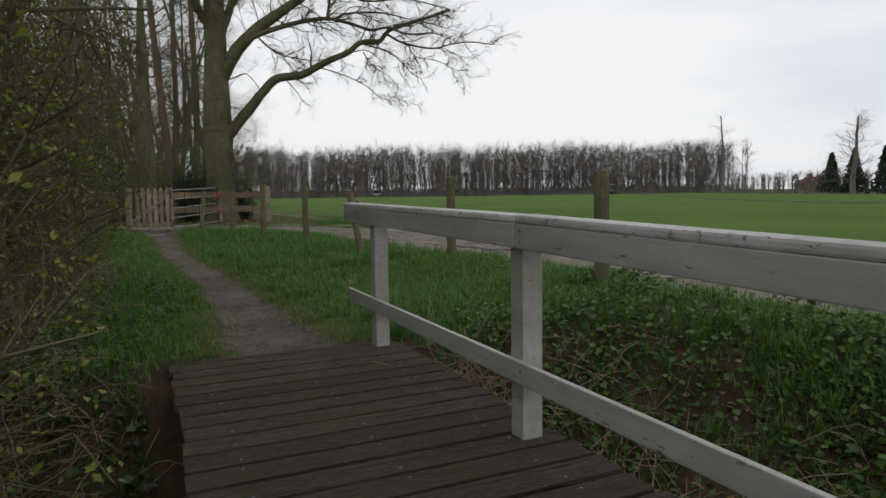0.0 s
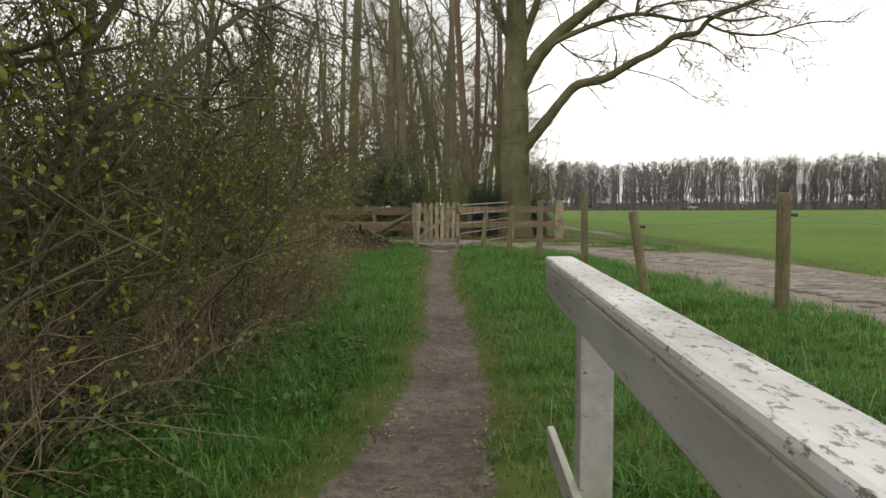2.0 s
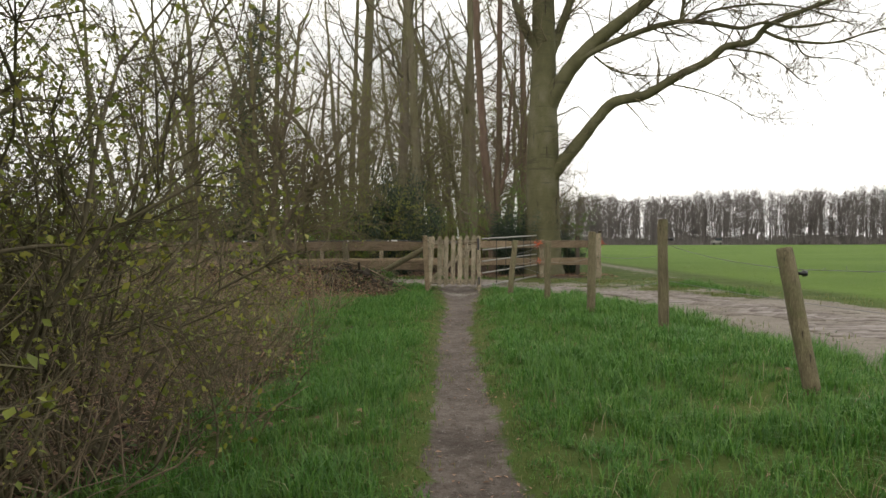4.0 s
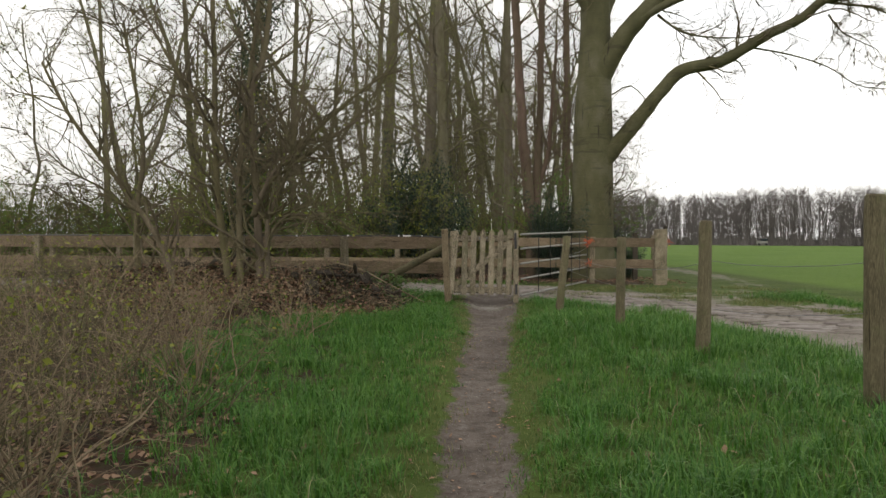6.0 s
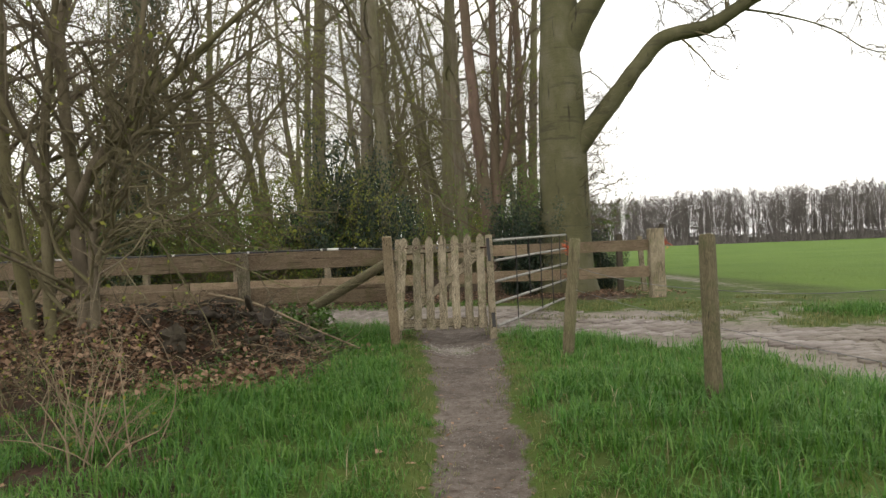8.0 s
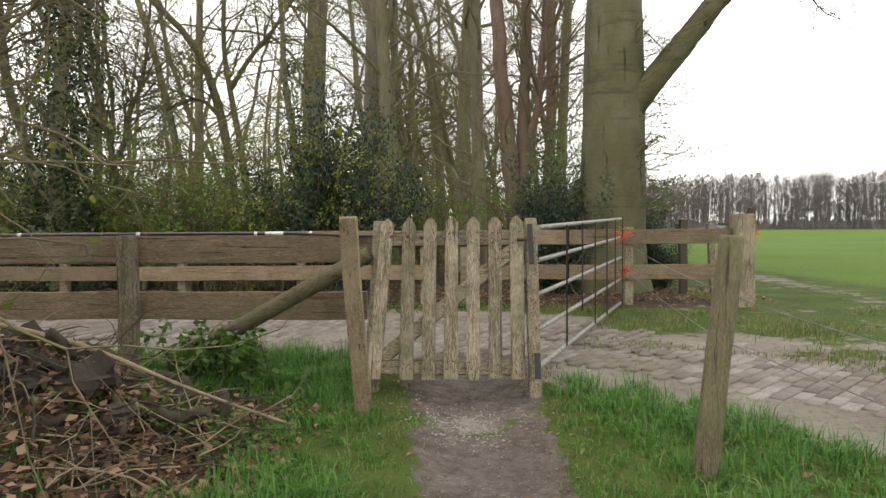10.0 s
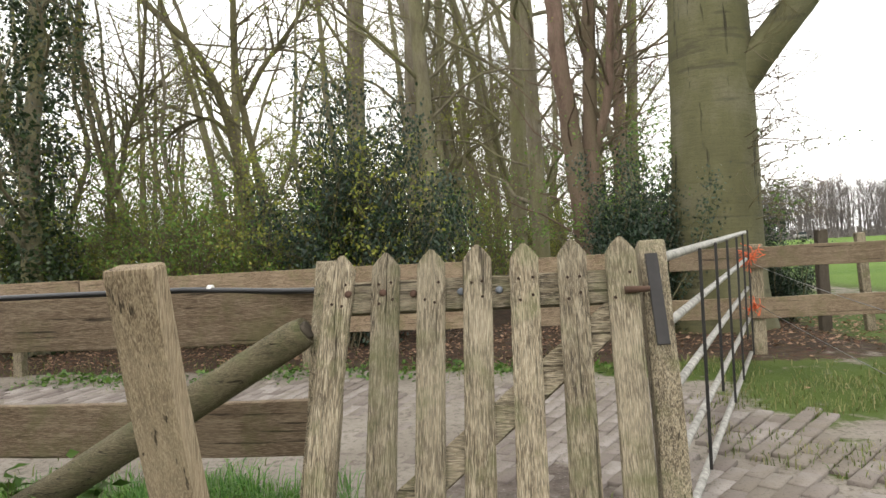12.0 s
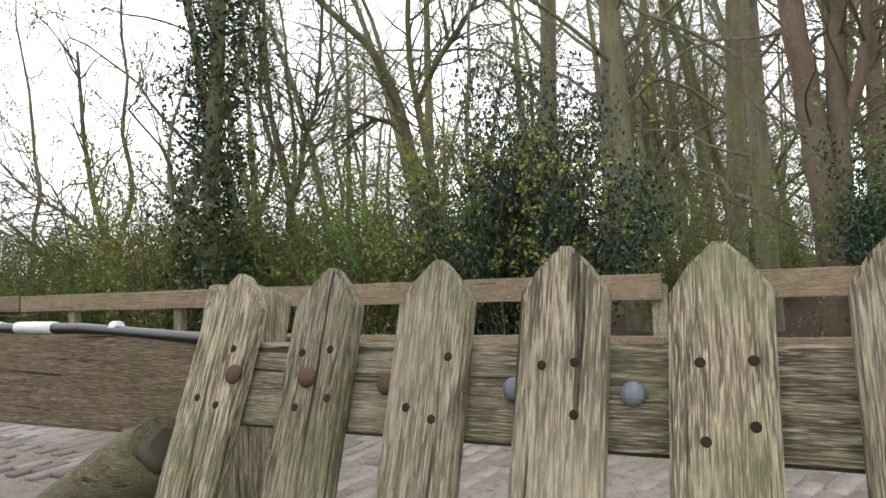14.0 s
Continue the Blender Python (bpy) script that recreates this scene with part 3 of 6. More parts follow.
def build_railing():
    """Two lengths meet at the second post; the nearer one has sunk a little."""
    rail = thing("bridge_railing", (3.7, 1.7, 0), "white-painted wooden railing with flaking paint beside the deck", "railing")
    sag = lambda y: np.interp(y, [-2.2, 0.3, 1.85, 4.14], [0.11, 0.07, 0.028, 0.0])
    for k, y in enumerate((3.57, 1.85, 0.13, -1.58)):
        part("post", beam((3.664, y + 0.02, -0.05), (3.664, y + 0.02, 0.850 - sag(y)), 0.088, 0.09, 0.008, up=(0, 1, 0)), paint, rail)
    for a, b, end in ((1.853, 4.12, 4.14), (-2.2, 1.847, 1.847)):
        za, zb = 0.806 - sag(a), 0.806 - sag(b)
        part("top_rail", beam((3.610, a, za), (3.610, b, zb), 0.024, 0.094, 0.005), paint, rail)
        part("cap", beam((3.646, a, za + 0.0625), (3.646, end, zb + 0.0625), 0.098, 0.032, 0.013, cuts=14, wobble=0.004), cap_paint, rail, "flaking white cap")
    part("lower_rail", beam((3.610, -2.2, 0.262), (3.610, 4.07, 0.262), 0.024, 0.085, 0.005), paint, rail)
    for y in (3.57, 1.79, 0.13):
        for z in (0.825 - sag(y), 0.785 - sag(y), 0.27):
            bm = bmesh.new()
            bmesh.ops.create_uvsphere(bm, u_segments=10, v_segments=6, radius=0.006)
            bmesh.ops.scale(bm, vec=(0.35, 1, 1), verts=bm.verts)
            bmesh.ops.translate(bm, vec=(3.599, y + 0.02, z), verts=bm.verts)
            part("bolt", bm, iron, rail, "dark bolt head")


build_railing()

# ---- paddock fence posts with wire ----
POSTS = [((3.67, 17.8), (3.79, 17.78, 1.09), 0.055), ((4.20, 15.6), (4.23, 15.7, 1.06), 0.05), ((4.65, 14.05), (4.68, 14.1, 1.19), 0.055),
         ((5.22, 12.5), (5.21, 12.5, 1.30), 0.058), ((5.40, 9.45), (5.26, 9.6, 1.0), 0.055), ((6.34, 8.2), (6.31, 8.15, 1.18), 0.062),
         ((6.1, 4.5), (6.08, 4.5, 1.12), 0.068), ((6.3, 1.2), (6.3, 1.2, 1.1), 0.06)]


def build_posts():
    for k, ((bx, by), top, r) in enumerate(POSTS):
        zb = H(bx, by)
        post = thing("fence_post", (bx, by, zb), "round weathered wooden fence post standing in the grass", "fence post", "paddock fence posts")
        pts = [Vector((bx, by, zb - 0.1)).lerp(Vector(top), f) for f in (0, 0.15, 0.35, 0.55, 0.75, 0.93, 0.99, 1.0)]
        shaft = part("shaft", tube(pts, [r * f for f in (1.05, 1.03, 1, 0.99, 0.98, 0.97, 0.94, 0.8)], 14, 0.14, k * 5.0), post_wood, post)
        if k in (3, 4, 5, 6):
            p = Vector((bx, by, zb)).lerp(Vector(top), 0.82)
            part("insulator", tube([p + Vector((r * 0.7, 0, 0)), p + Vector((r + 0.02, -0.005, 0)), p + Vector((r + 0.03, -0.01, 0)), p + Vector((r + 0.055, -0.01, 0))], [0.012, 0.012, 0.022, 0.02], 10), black_plastic, shaft, "black plastic insulator")


build_posts()


def build_wire(name, points, label, barbs=False, radius=0.0022):
    segs = []
    r = random.Random(len(points) + int(radius * 1e5))
    for a, b in zip(points, points[1:]):
        a, b = Vector(a), Vector(b)
        n = max(2, int((b - a).length / 0.35))
        prev = a
        for k in range(1, n + 1):
            f = k / n
            p = a.lerp(b, f) - Vector((0, 0, 0.16 * f * (1 - f)))
            segs.append((prev, p, radius, radius))
            prev = p
            if barbs:
                for q in range(3):
                    c = a.lerp(b, f - q / (3 * n)) - Vector((0, 0, 0.16 * f * (1 - f)))
                    d = Vector((r.gauss(0, 1), r.gauss(0, 1), r.gauss(0, 1))).normalized() * 0.014
                    segs.append((c - d, c + d, 0.002, 0.001))
    ob = link_mesh(name, limbs_mesh(name, segs, 4), wire_metal)
    return tagged(ob, label, "wire")


build_wire("barbed_wire", [(6.45, -6, 0.8), (6.38, 1.2, 0.86), (6.17, 4.5, 0.93), (6.40, 8.2, 0.97), (5.36, 9.55, 0.85), (5.29, 12.5, 1.0)], "thin barbed wire strung between the fence posts", True)
build_wire("fence_wire", [(5.27, 12.5, 0.9), (4.73, 14.1, 0.85), (4.28, 15.6, 0.72), (3.80, 17.8, 0.82), (4.76, 24.1, 0.93)], "thin slack wire between the fence posts")
build_wire("fence_wire", [(6.37, 1.2, 0.45), (6.17, 4.5, 0.5), (6.40, 8.2, 0.55), (5.28, 12.5, 0.6), (4.71, 14.05, 0.45), (3.76, 17.8, 0.62), (4.76, 24.1, 0.55)], "thin slack wire between the fence posts")

# ---- the picket gate ----
GX, GY, SP = 2.04, 19.50, 0.152


def picket(x, w, z0, z1, lean, y=GY, thick=0.024):
    """A board with a pointed head, eased edges."""
    bm = bmesh.new()
    h = z1 - z0
    out = [(-w / 2, 0), (w / 2, 0), (w / 2, h * 0.3), (w / 2 * 0.98, h * 0.6), (w / 2, h - 0.050), (w * 0.30, h - 0.023), (w * 0.07, h - 0.001), (-w * 0.06, h), (-w * 0.32, h - 0.026), (-w / 2, h - 0.054), (-w / 2 * 0.97, h * 0.55), (-w / 2, h * 0.25)]
    front = [bm.verts.new((px, -thick / 2, pz)) for px, pz in out]
    rear = [bm.verts.new((px, thick / 2, pz)) for px, pz in out]
    n = len(out)
    f1 = bm.faces.new(front)
    f2 = bm.faces.new(rear[::-1])
    for k in range(n):
        bm.faces.new((front[k], rear[k], rear[(k + 1) % n], front[(k + 1) % n]))
    bmesh.ops.recalc_face_normals(bm, faces=bm.faces)
    bmesh.ops.bevel(bm, geom=list(f1.edges) + list(f2.edges), offset=0.004, segments=2, affect="EDGES")
    for v in bm.verts:
        v.co.x += lean * v.co.z + x
        v.co.z += z0
        v.co.y += y
    return bm


def bolt_head(x, y, z, r, thick=0.008):
    bm = bmesh.new()
    bmesh.ops.create_uvsphere(bm, u_segments=12, v_segments=8, radius=r)
    bmesh.ops.scale(bm, vec=(1, thick / r, 1), verts=bm.verts)
    bmesh.ops.translate(bm, vec=(x, y, z), verts=bm.verts)
    return bm


def build_gate():
    gate = thing("picket_gate", (2.5, GY, 0.06), "weathered grey-brown wooden picket gate, closed", "gate")
    r = random.Random(11)
    tops = (1.196, 1.198, 1.202, 1.21, 1.206, 1.212, 1.212)
    for k in range(7):
        x = GX + k * SP
        lean = -0.012 + 0.004 * k if k else 0.052
        if k == 0:
            x -= 0.058
        else:
            x -= lean * 1.14
        p = part("picket", picket(x, 0.096 + r.uniform(-0.004, 0.004), 0.062 + r.uniform(-0.006, 0.006), tops[k], lean), wood_up, gate)
        for z in (1.088, 1.022, 0.17, 0.125):
            for s in (-0.02, 0.02):
                if r.random() < 0.9:
                    part("nail", bolt_head(x + lean * z + s + r.uniform(-.007, .007), GY - 0.012, z + r.uniform(-0.012, 0.012), 0.005, 0.001), nail_rust, p)
    part("top_rail", beam((GX - 0.05, GY + 0.034, 1.052), (GX + 6 * SP + 0.05, GY + 0.034, 1.058), 0.038, 0.108, 0.005), wood_across, gate)
    part("bottom_rail", beam((GX - 0.09, GY + 0.034, 0.15), (GX + 6 * SP + 0.05, GY + 0.034, 0.15), 0.038, 0.10, 0.005), wood_across, gate)
    part("diagonal_brace", beam((GX - 0.02, GY + 0.036, 0.20), (GX + 6 * SP - 0.02, GY + 0.036, 0.975), 0.034, 0.095, 0.005), wood_across, gate)
    for m, x, y in ((rust, 2.07, -0.014), (rust, 2.187, -0.014), (rust, 2.284, 0.010), (zinc, 2.441, 0.010), (zinc, 2.565, 0.010)):
        part("bolt", bolt_head(x, GY + y, 1.057, 0.0125, 0.007), m, gate, "round bolt head")
    part("hinge_plate", beam((GX + 6 * SP + 0.100, GY - 0.004, 0.86), (GX + 6 * SP + 0.092, GY - 0.004, 1.15), 0.038, 0.012, 0.002, up=(0, 1, 0)), iron, gate, "black iron plate")
    part("lower_plate", beam((GX + 6 * SP + 0.115, GY - 0.004, 0.07), (GX + 6 * SP + 0.115, GY - 0.004, 0.24), 0.04, 0.012, 0.002, up=(0, 1, 0)), iron, gate, "black iron plate")
    part("latch", tube([(GX + 6 * SP + 0.0, GY - 0.02, 1.03), (GX + 6 * SP + 0.075, GY - 0.024, 1.03)], [0.012, 0.009], 10), rust, gate)
    return gate


gate = build_gate()
GATE_LEAN = radians(20)  # the gate leans away, its top to the lane
gate.rotation_euler = (-GATE_LEAN, 0, 0)
gate.location = (2.5, GY - 1.14 * math.sin(GATE_LEAN), 1.2 - 1.14 * math.cos(GATE_LEAN))


def square_post(x, y, z1, size, label, lean=(0, 0), mat=None, seed=0, name="gate_post", group=""):
    zb = H(x, y)
    ob = thing(name, (x, y, zb), label, "post", group)
    part("shaft", beam((x, y, zb - 0.1), (x + lean[0], y + lean[1], z1), size[0], size[1], 0.01, up=(0, 1, 0), wobble=0.012, seed=seed), mat or wood_up, ob)
    return ob


square_post(GX - 0.095, GY - 0.26, 1.175, (0.10, 0.085), "weathered wooden gate post beside the picket gate", (0.035, 0.335), seed=2)
square_post(GX + 6 * SP + 0.112, GY - 0.28, 1.19, (0.085, 0.09), "mossy wooden gate post with iron plates", (-0.01, 0.35), seed=3)
square_post(1.985, 18.76, 1.195, (0.10, 0.055), "leaning split-wood post standing before the gate", (-0.03, -0.29), mat=split_wood, seed=4, name="leaning_post")

# ---- board fence beside the gate ----
def build_board_fence():
    fence = thing("board_fence", (-2, 19.75, 0), "weathered brown board fence with two wide rails", "fence")
    for k, x in enumerate((0.02, -1.9, -3.9, -5.9, -7.9, -9.9)):
        part("post", beam((x, 19.70, -0.2), (x - 0.01, 19.70, 1.09), 0.13, 0.10, 0.01, up=(0, 1, 0), wobble=0.015, seed=k + 20), wood_up, fence)
    for k, (a, b) in enumerate(((1.96, -1.9), (-1.9, -5.9), (-5.9, -9.9))):
        part("top_board", beam((a, 19.782, 0.978), (b + 0.01, 19.782, 0.978), 0.042, 0.215, 0.008, cuts=8, wobble=0.01, seed=k), board_wood, fence)
        part("lower_board", beam((a - 0.12 if a > 0 else a - 0.02, 19.782, 0.545), (b + 0.01, 19.782, 0.545), 0.042, 0.215, 0.008, cuts=8, wobble=0.01, seed=k + 5), board_wood, fence)
    strut = thing("brace_pole", (0.95, 19.5, 0.1), "mossy round timber pole propping the gate post", "pole")
    part("shaft", tube([Vector((0.74, 19.53, 0.31)).lerp(Vector((1.915, 19.46, 0.955)), f) for f in (0, 0.2, 0.4, 0.6, 0.8, 0.97, 1)], [0.066, 0.064, 0.062, 0.06, 0.058, 0.057, 0.052], 14, 0.12, 3), pole_wood, strut)
    part("rotten_end", tube([Vector((1.913, 19.46, 0.954)), Vector((1.922, 19.46, 0.959))], [0.040, 0.030], 12, 0.4, 2), dark_debris, strut, "dark rotten end grain")


build_board_fence()


def build_cable():
    cable = thing("fence_cable", (0, 19.72, 1.13), "black cable with white clips along the top of the fence board", "cable")
    part("sheath", tube([(-9, 19.775, 1.098), (-3, 19.775, 1.098), (-1, 19.775, 1.096), (0.6, 19.775, 1.098), (1.3, 19.772, 1.096), (1.72, 19.76, 1.075), (1.9, 19.70, 1.075), (1.96, 19.66, 1.0)], [0.012] * 8, 10), black_plastic, cable)
    for a, b in ((1.06, 1.20), (0.975, 1.0), (1.40, 1.42), (0.05, 0.08), (-0.9, -0.87), (-2.4, -2.3)):
        part("sleeve", tube([(a, 19.774, 1.0975), (b, 19.774, 1.0975)], [0.0145, 0.0145], 10), white_plastic, cable, "white plastic sleeve")


build_cable()

# ---- far fence behind the lane ----
FY = 24.3


def build_far_fence():
    fence = thing("rail_fence", (0, FY, 0), "weathered two-rail timber fence behind the lane", "fence")
    for k, x in enumerate((4.86, 2.5, 1.92, 0.1, -1.7, -3.5, -5.4, -7.3, -9.2, -11.1, -13)):
        part("post", beam((x, FY + 0.06, -0.2), (x, FY + 0.06, 1.0 if x < 4 else 1.12), 0.12, 0.10, 0.01, up=(0, 1, 0), wobble=0.012, seed=k + 40), wood_up, fence)
    for k, (a, b) in enumerate(((6.45, 4.0), (3.98, 2.45), (1.95, -2.6), (-2.62, -6.4), (-6.42, -10), (-10.02, -13.5))):
        part("upper_rail", beam((a, FY - 0.015, 0.99), (b, FY - 0.015, 0.985), 0.045, 0.21, 0.008, cuts=6, wobble=0.01, seed=k + 60), board_wood, fence)
        part("lower_rail", beam((a, FY - 0.015, 0.485), (b, FY - 0.015, 0.48), 0.045, 0.21, 0.008, cuts=6, wobble=0.01, seed=k + 70), board_wood, fence)
    end = thing("corner_post", (6.47, FY, 0), "thick weathered corner post of the rail fence", "post")
    part("shaft", beam((6.44, FY - 0.02, -0.15), (6.42, FY - 0.02, 1.3), 0.28, 0.24, 0.03, up=(0, 1, 0), cuts=8, wobble=0.05, seed=9), wood_up, end)
    part("splinter", beam((6.50, FY - 0.05, 1.1), (6.55, FY - 0.05, 1.38), 0.09, 0.10, 0.02, up=(0, 1, 0), wobble=0.03, seed=5), dark_debris, end)


build_far_fence()


def build_metal_gate():
    a, b = Vector((3.14, 19.85, 0)), Vector((4.68, 24.05, 0))
    g = thing("field_gate", (3.9, 21.9, 0), "old galvanised tubular field gate standing open, tied with twine", "gate")
    for z0, z1, r in ((1.13, 1.24, 0.019), (0.88, 0.98, 0.018), (0.62, 0.70, 0.018), (0.35, 0.40, 0.018), (0.06, 0.07, 0.02)):
        part("tube", tube([a + Vector((0, 0, z0)), b + Vector((0, 0, z1))], [r, r], 10), galvanised, g)
    for f, z0, z1 in ((0.2, 0.07, 1.15), (0.36, 0.3, 1.17), (0.52, 0.07, 1.18), (0.7, 0.07, 1.2), (0.85, 0.3, 1.22), (1.0, 0.05, 1.26)):
        p = a.lerp(b, f)
        part("upright", beam(p + Vector((0.025, 0, z0)), p + Vector((0.025, 0, z1)), 0.016, 0.008, 0.002, up=(0, 1, 0)), iron, g)


build_metal_gate()
square_post(6.14, 26.0, 1.24, (0.12, 0.12), "dark weathered post behind the rail fence", (0.0, 0.0), mat=dark_debris, seed=31, name="field_post", group="posts behind the rail fence")
square_post(6.66, 26.0, 1.18, (0.10, 0.10), "leaning weathered post behind the rail fence", (-0.08, 0.0), seed=32, name="field_post", group="posts behind the rail fence")


def build_twine(name, place, label, seed, loops=16, size=0.05):
    r = random.Random(seed)
    segs = []
    c = Vector(place)
    for k in range(loops):
        p = c + Vector((r.gauss(0, 1), r.gauss(0, 1), r.gauss(0, 1))) * size * 0.4
        d = Vector((r.gauss(0, 1), r.gauss(0, 1), r.gauss(0, 0.8)))
        for q in range(5):
            e = p + d.normalized() * size * 0.6
            segs.append((p, e, 0.004, 0.004))
            d += Vector((r.gauss(0, 1), r.gauss(0, 1), r.gauss(0, 1) - 0.5)) * 0.9
            p = e if (e - c).length < size * 2 else c
    tagged(link_mesh(name, limbs_mesh(name, segs, 5), orange_cord), label, "twine", "twine ties")


build_twine("twine", (4.74, 24.1, 1.0), "orange twine tied round the gate tube and post", 1, 26, 0.065)
build_twine("twine", (4.76, 24.1, 0.52), "orange twine tied round the gate tube and post", 2, 16, 0.05)
build_twine("twine", (6.58, 24.2, 1.02), "orange twine tied round the corner post", 4, 8, 0.06)

# ---- trees ----
def sway(rng, k):
    return Vector((rng.gauss(0, k), rng.gauss(0, k), rng.gauss(0, k)))


def limb(rng, p, d, length, r0, r1, steps, wander, lift, out):
    """One wandering limb; returns its points and directions."""
    pts = [(Vector(p), Vector(d), r0)]
    p, d = Vector(p), Vector(d).normalized()
    for k in range(steps):
        d = (d + sway(rng, wander) + Vector((0, 0, lift))).normalized()
        q = p + d * (length / steps)
        a, b = r0 + (r1 - r0) * k / steps, r0 + (r1 - r0) * (k + 1) / steps
        out.append((p.copy(), q.copy(), a, b))
        p = q
        pts.append((p.copy(), d.copy(), b))
    return pts


def side_way(rng, d, angle):
    s = d.orthogonal().normalized()
    s.rotate(Matrix.Rotation(rng.uniform(0, 2 * math.pi), 3, d))
    return (d * math.cos(angle) + s * math.sin(angle)).normalized()


def twigs_on(rng, pts, out, tips, count, length, r, depth, lift=0.03, wander=0.16):
    for _ in range(count):
        p, d, rr = rng.choice(pts[max(1, len(pts) // 4):])
        l = length * rng.uniform(0.5, 1.2)
        sub = limb(rng, p, side_way(rng, d, rng.uniform(0.5, 1.1)), l, min(r, rr * 0.8), r * 0.35, 4 if depth else 3, wander, lift, out)
        tips.append(sub[-1][0])
        tips.append(sub[-2][0])
        if depth:
            twigs_on(rng, sub, out, tips, max(2, count - 1) if depth > 1 else 4, length * 0.5, r * 0.5, depth - 1, lift, wander)


def tall_tree_mesh(seed, h, r, branches=16, first=0.16, spread_out=0.9, bend=0.035, low=0.0):
    rng = random.Random(seed)
    stem, twigs, tips = [], [], []
    pts = limb(rng, (0, 0, -0.3), (rng.gauss(0, 0.03), rng.gauss(0, 0.03), 1), h, r, r * 0.25, 22, bend, 0.05, stem)
    for k in range(branches):
        f = first + (0.97 - first) * (k + rng.random() * 0.6) / branches
        p, d, rr = pts[min(21, int(f * 22))]
        l = h * rng.uniform(0.14, 0.30) * (1.15 - 0.6 * f)
        way = side_way(rng, d, rng.uniform(0.6, 1.25) * spread_out)
        sub = limb(rng, p, way, l, min(0.07, rr * rng.uniform(0.15, 0.34)), 0.012, 9, 0.19, 0.03, stem)
        twigs_on(rng, sub, twigs, tips, 5, l * 0.45, 0.011, 2)
    return stem, twigs, tips


def trunk_piece(pts, flare, r, seed):
    """A stout trunk with root flare and shallow flutes."""
    bm = bmesh.new()
    rings = []
    sides = 28
    for i, p in enumerate(pts):
        p = Vector(p)
        ring = []
        for k in range(sides):
            w = 2 * math.pi * k / sides
            f = math.exp(-max(p.z, 0) / 0.55) * flare
            rr = r[i] * (1 + f * (0.55 + 0.45 * math.sin(5 * w + seed)) + 0.07 * noise.noise(Vector((math.cos(w) * 1.2, math.sin(w) * 1.2, p.z * 0.35 + seed))) + 0.02 * math.sin(3 * w + p.z))
            ring.append(bm.verts.new((p.x + rr * math.cos(w), p.y + rr * math.sin(w), p.z)))
        rings.append(ring)
    for a, b in zip(rings, rings[1:]):
        for k in range(sides):
            f = bm.faces.new((a[k], a[(k + 1) % sides], b[(k + 1) % sides], b[k]))
            f.smooth = True
    bm.faces.new(rings[-1])
    return bm


def smooth_line(points, n=5):
    """More points along a bent line."""
    pts = [Vector(p) for p in points]
    out = []
    for i in range(len(pts) - 1):
        a, b, c, d = pts[max(i - 1, 0)], pts[i], pts[i + 1], pts[min(i + 2, len(pts) - 1)]
        for k in range(n):
            t = k / n
            out.append(0.5 * ((2 * b) + (c - a) * t + (2 * a - 5 * b + 4 * c - d) * t * t + (3 * b - a - 3 * c + d) * t ** 3))
    return out + [pts[-1]]


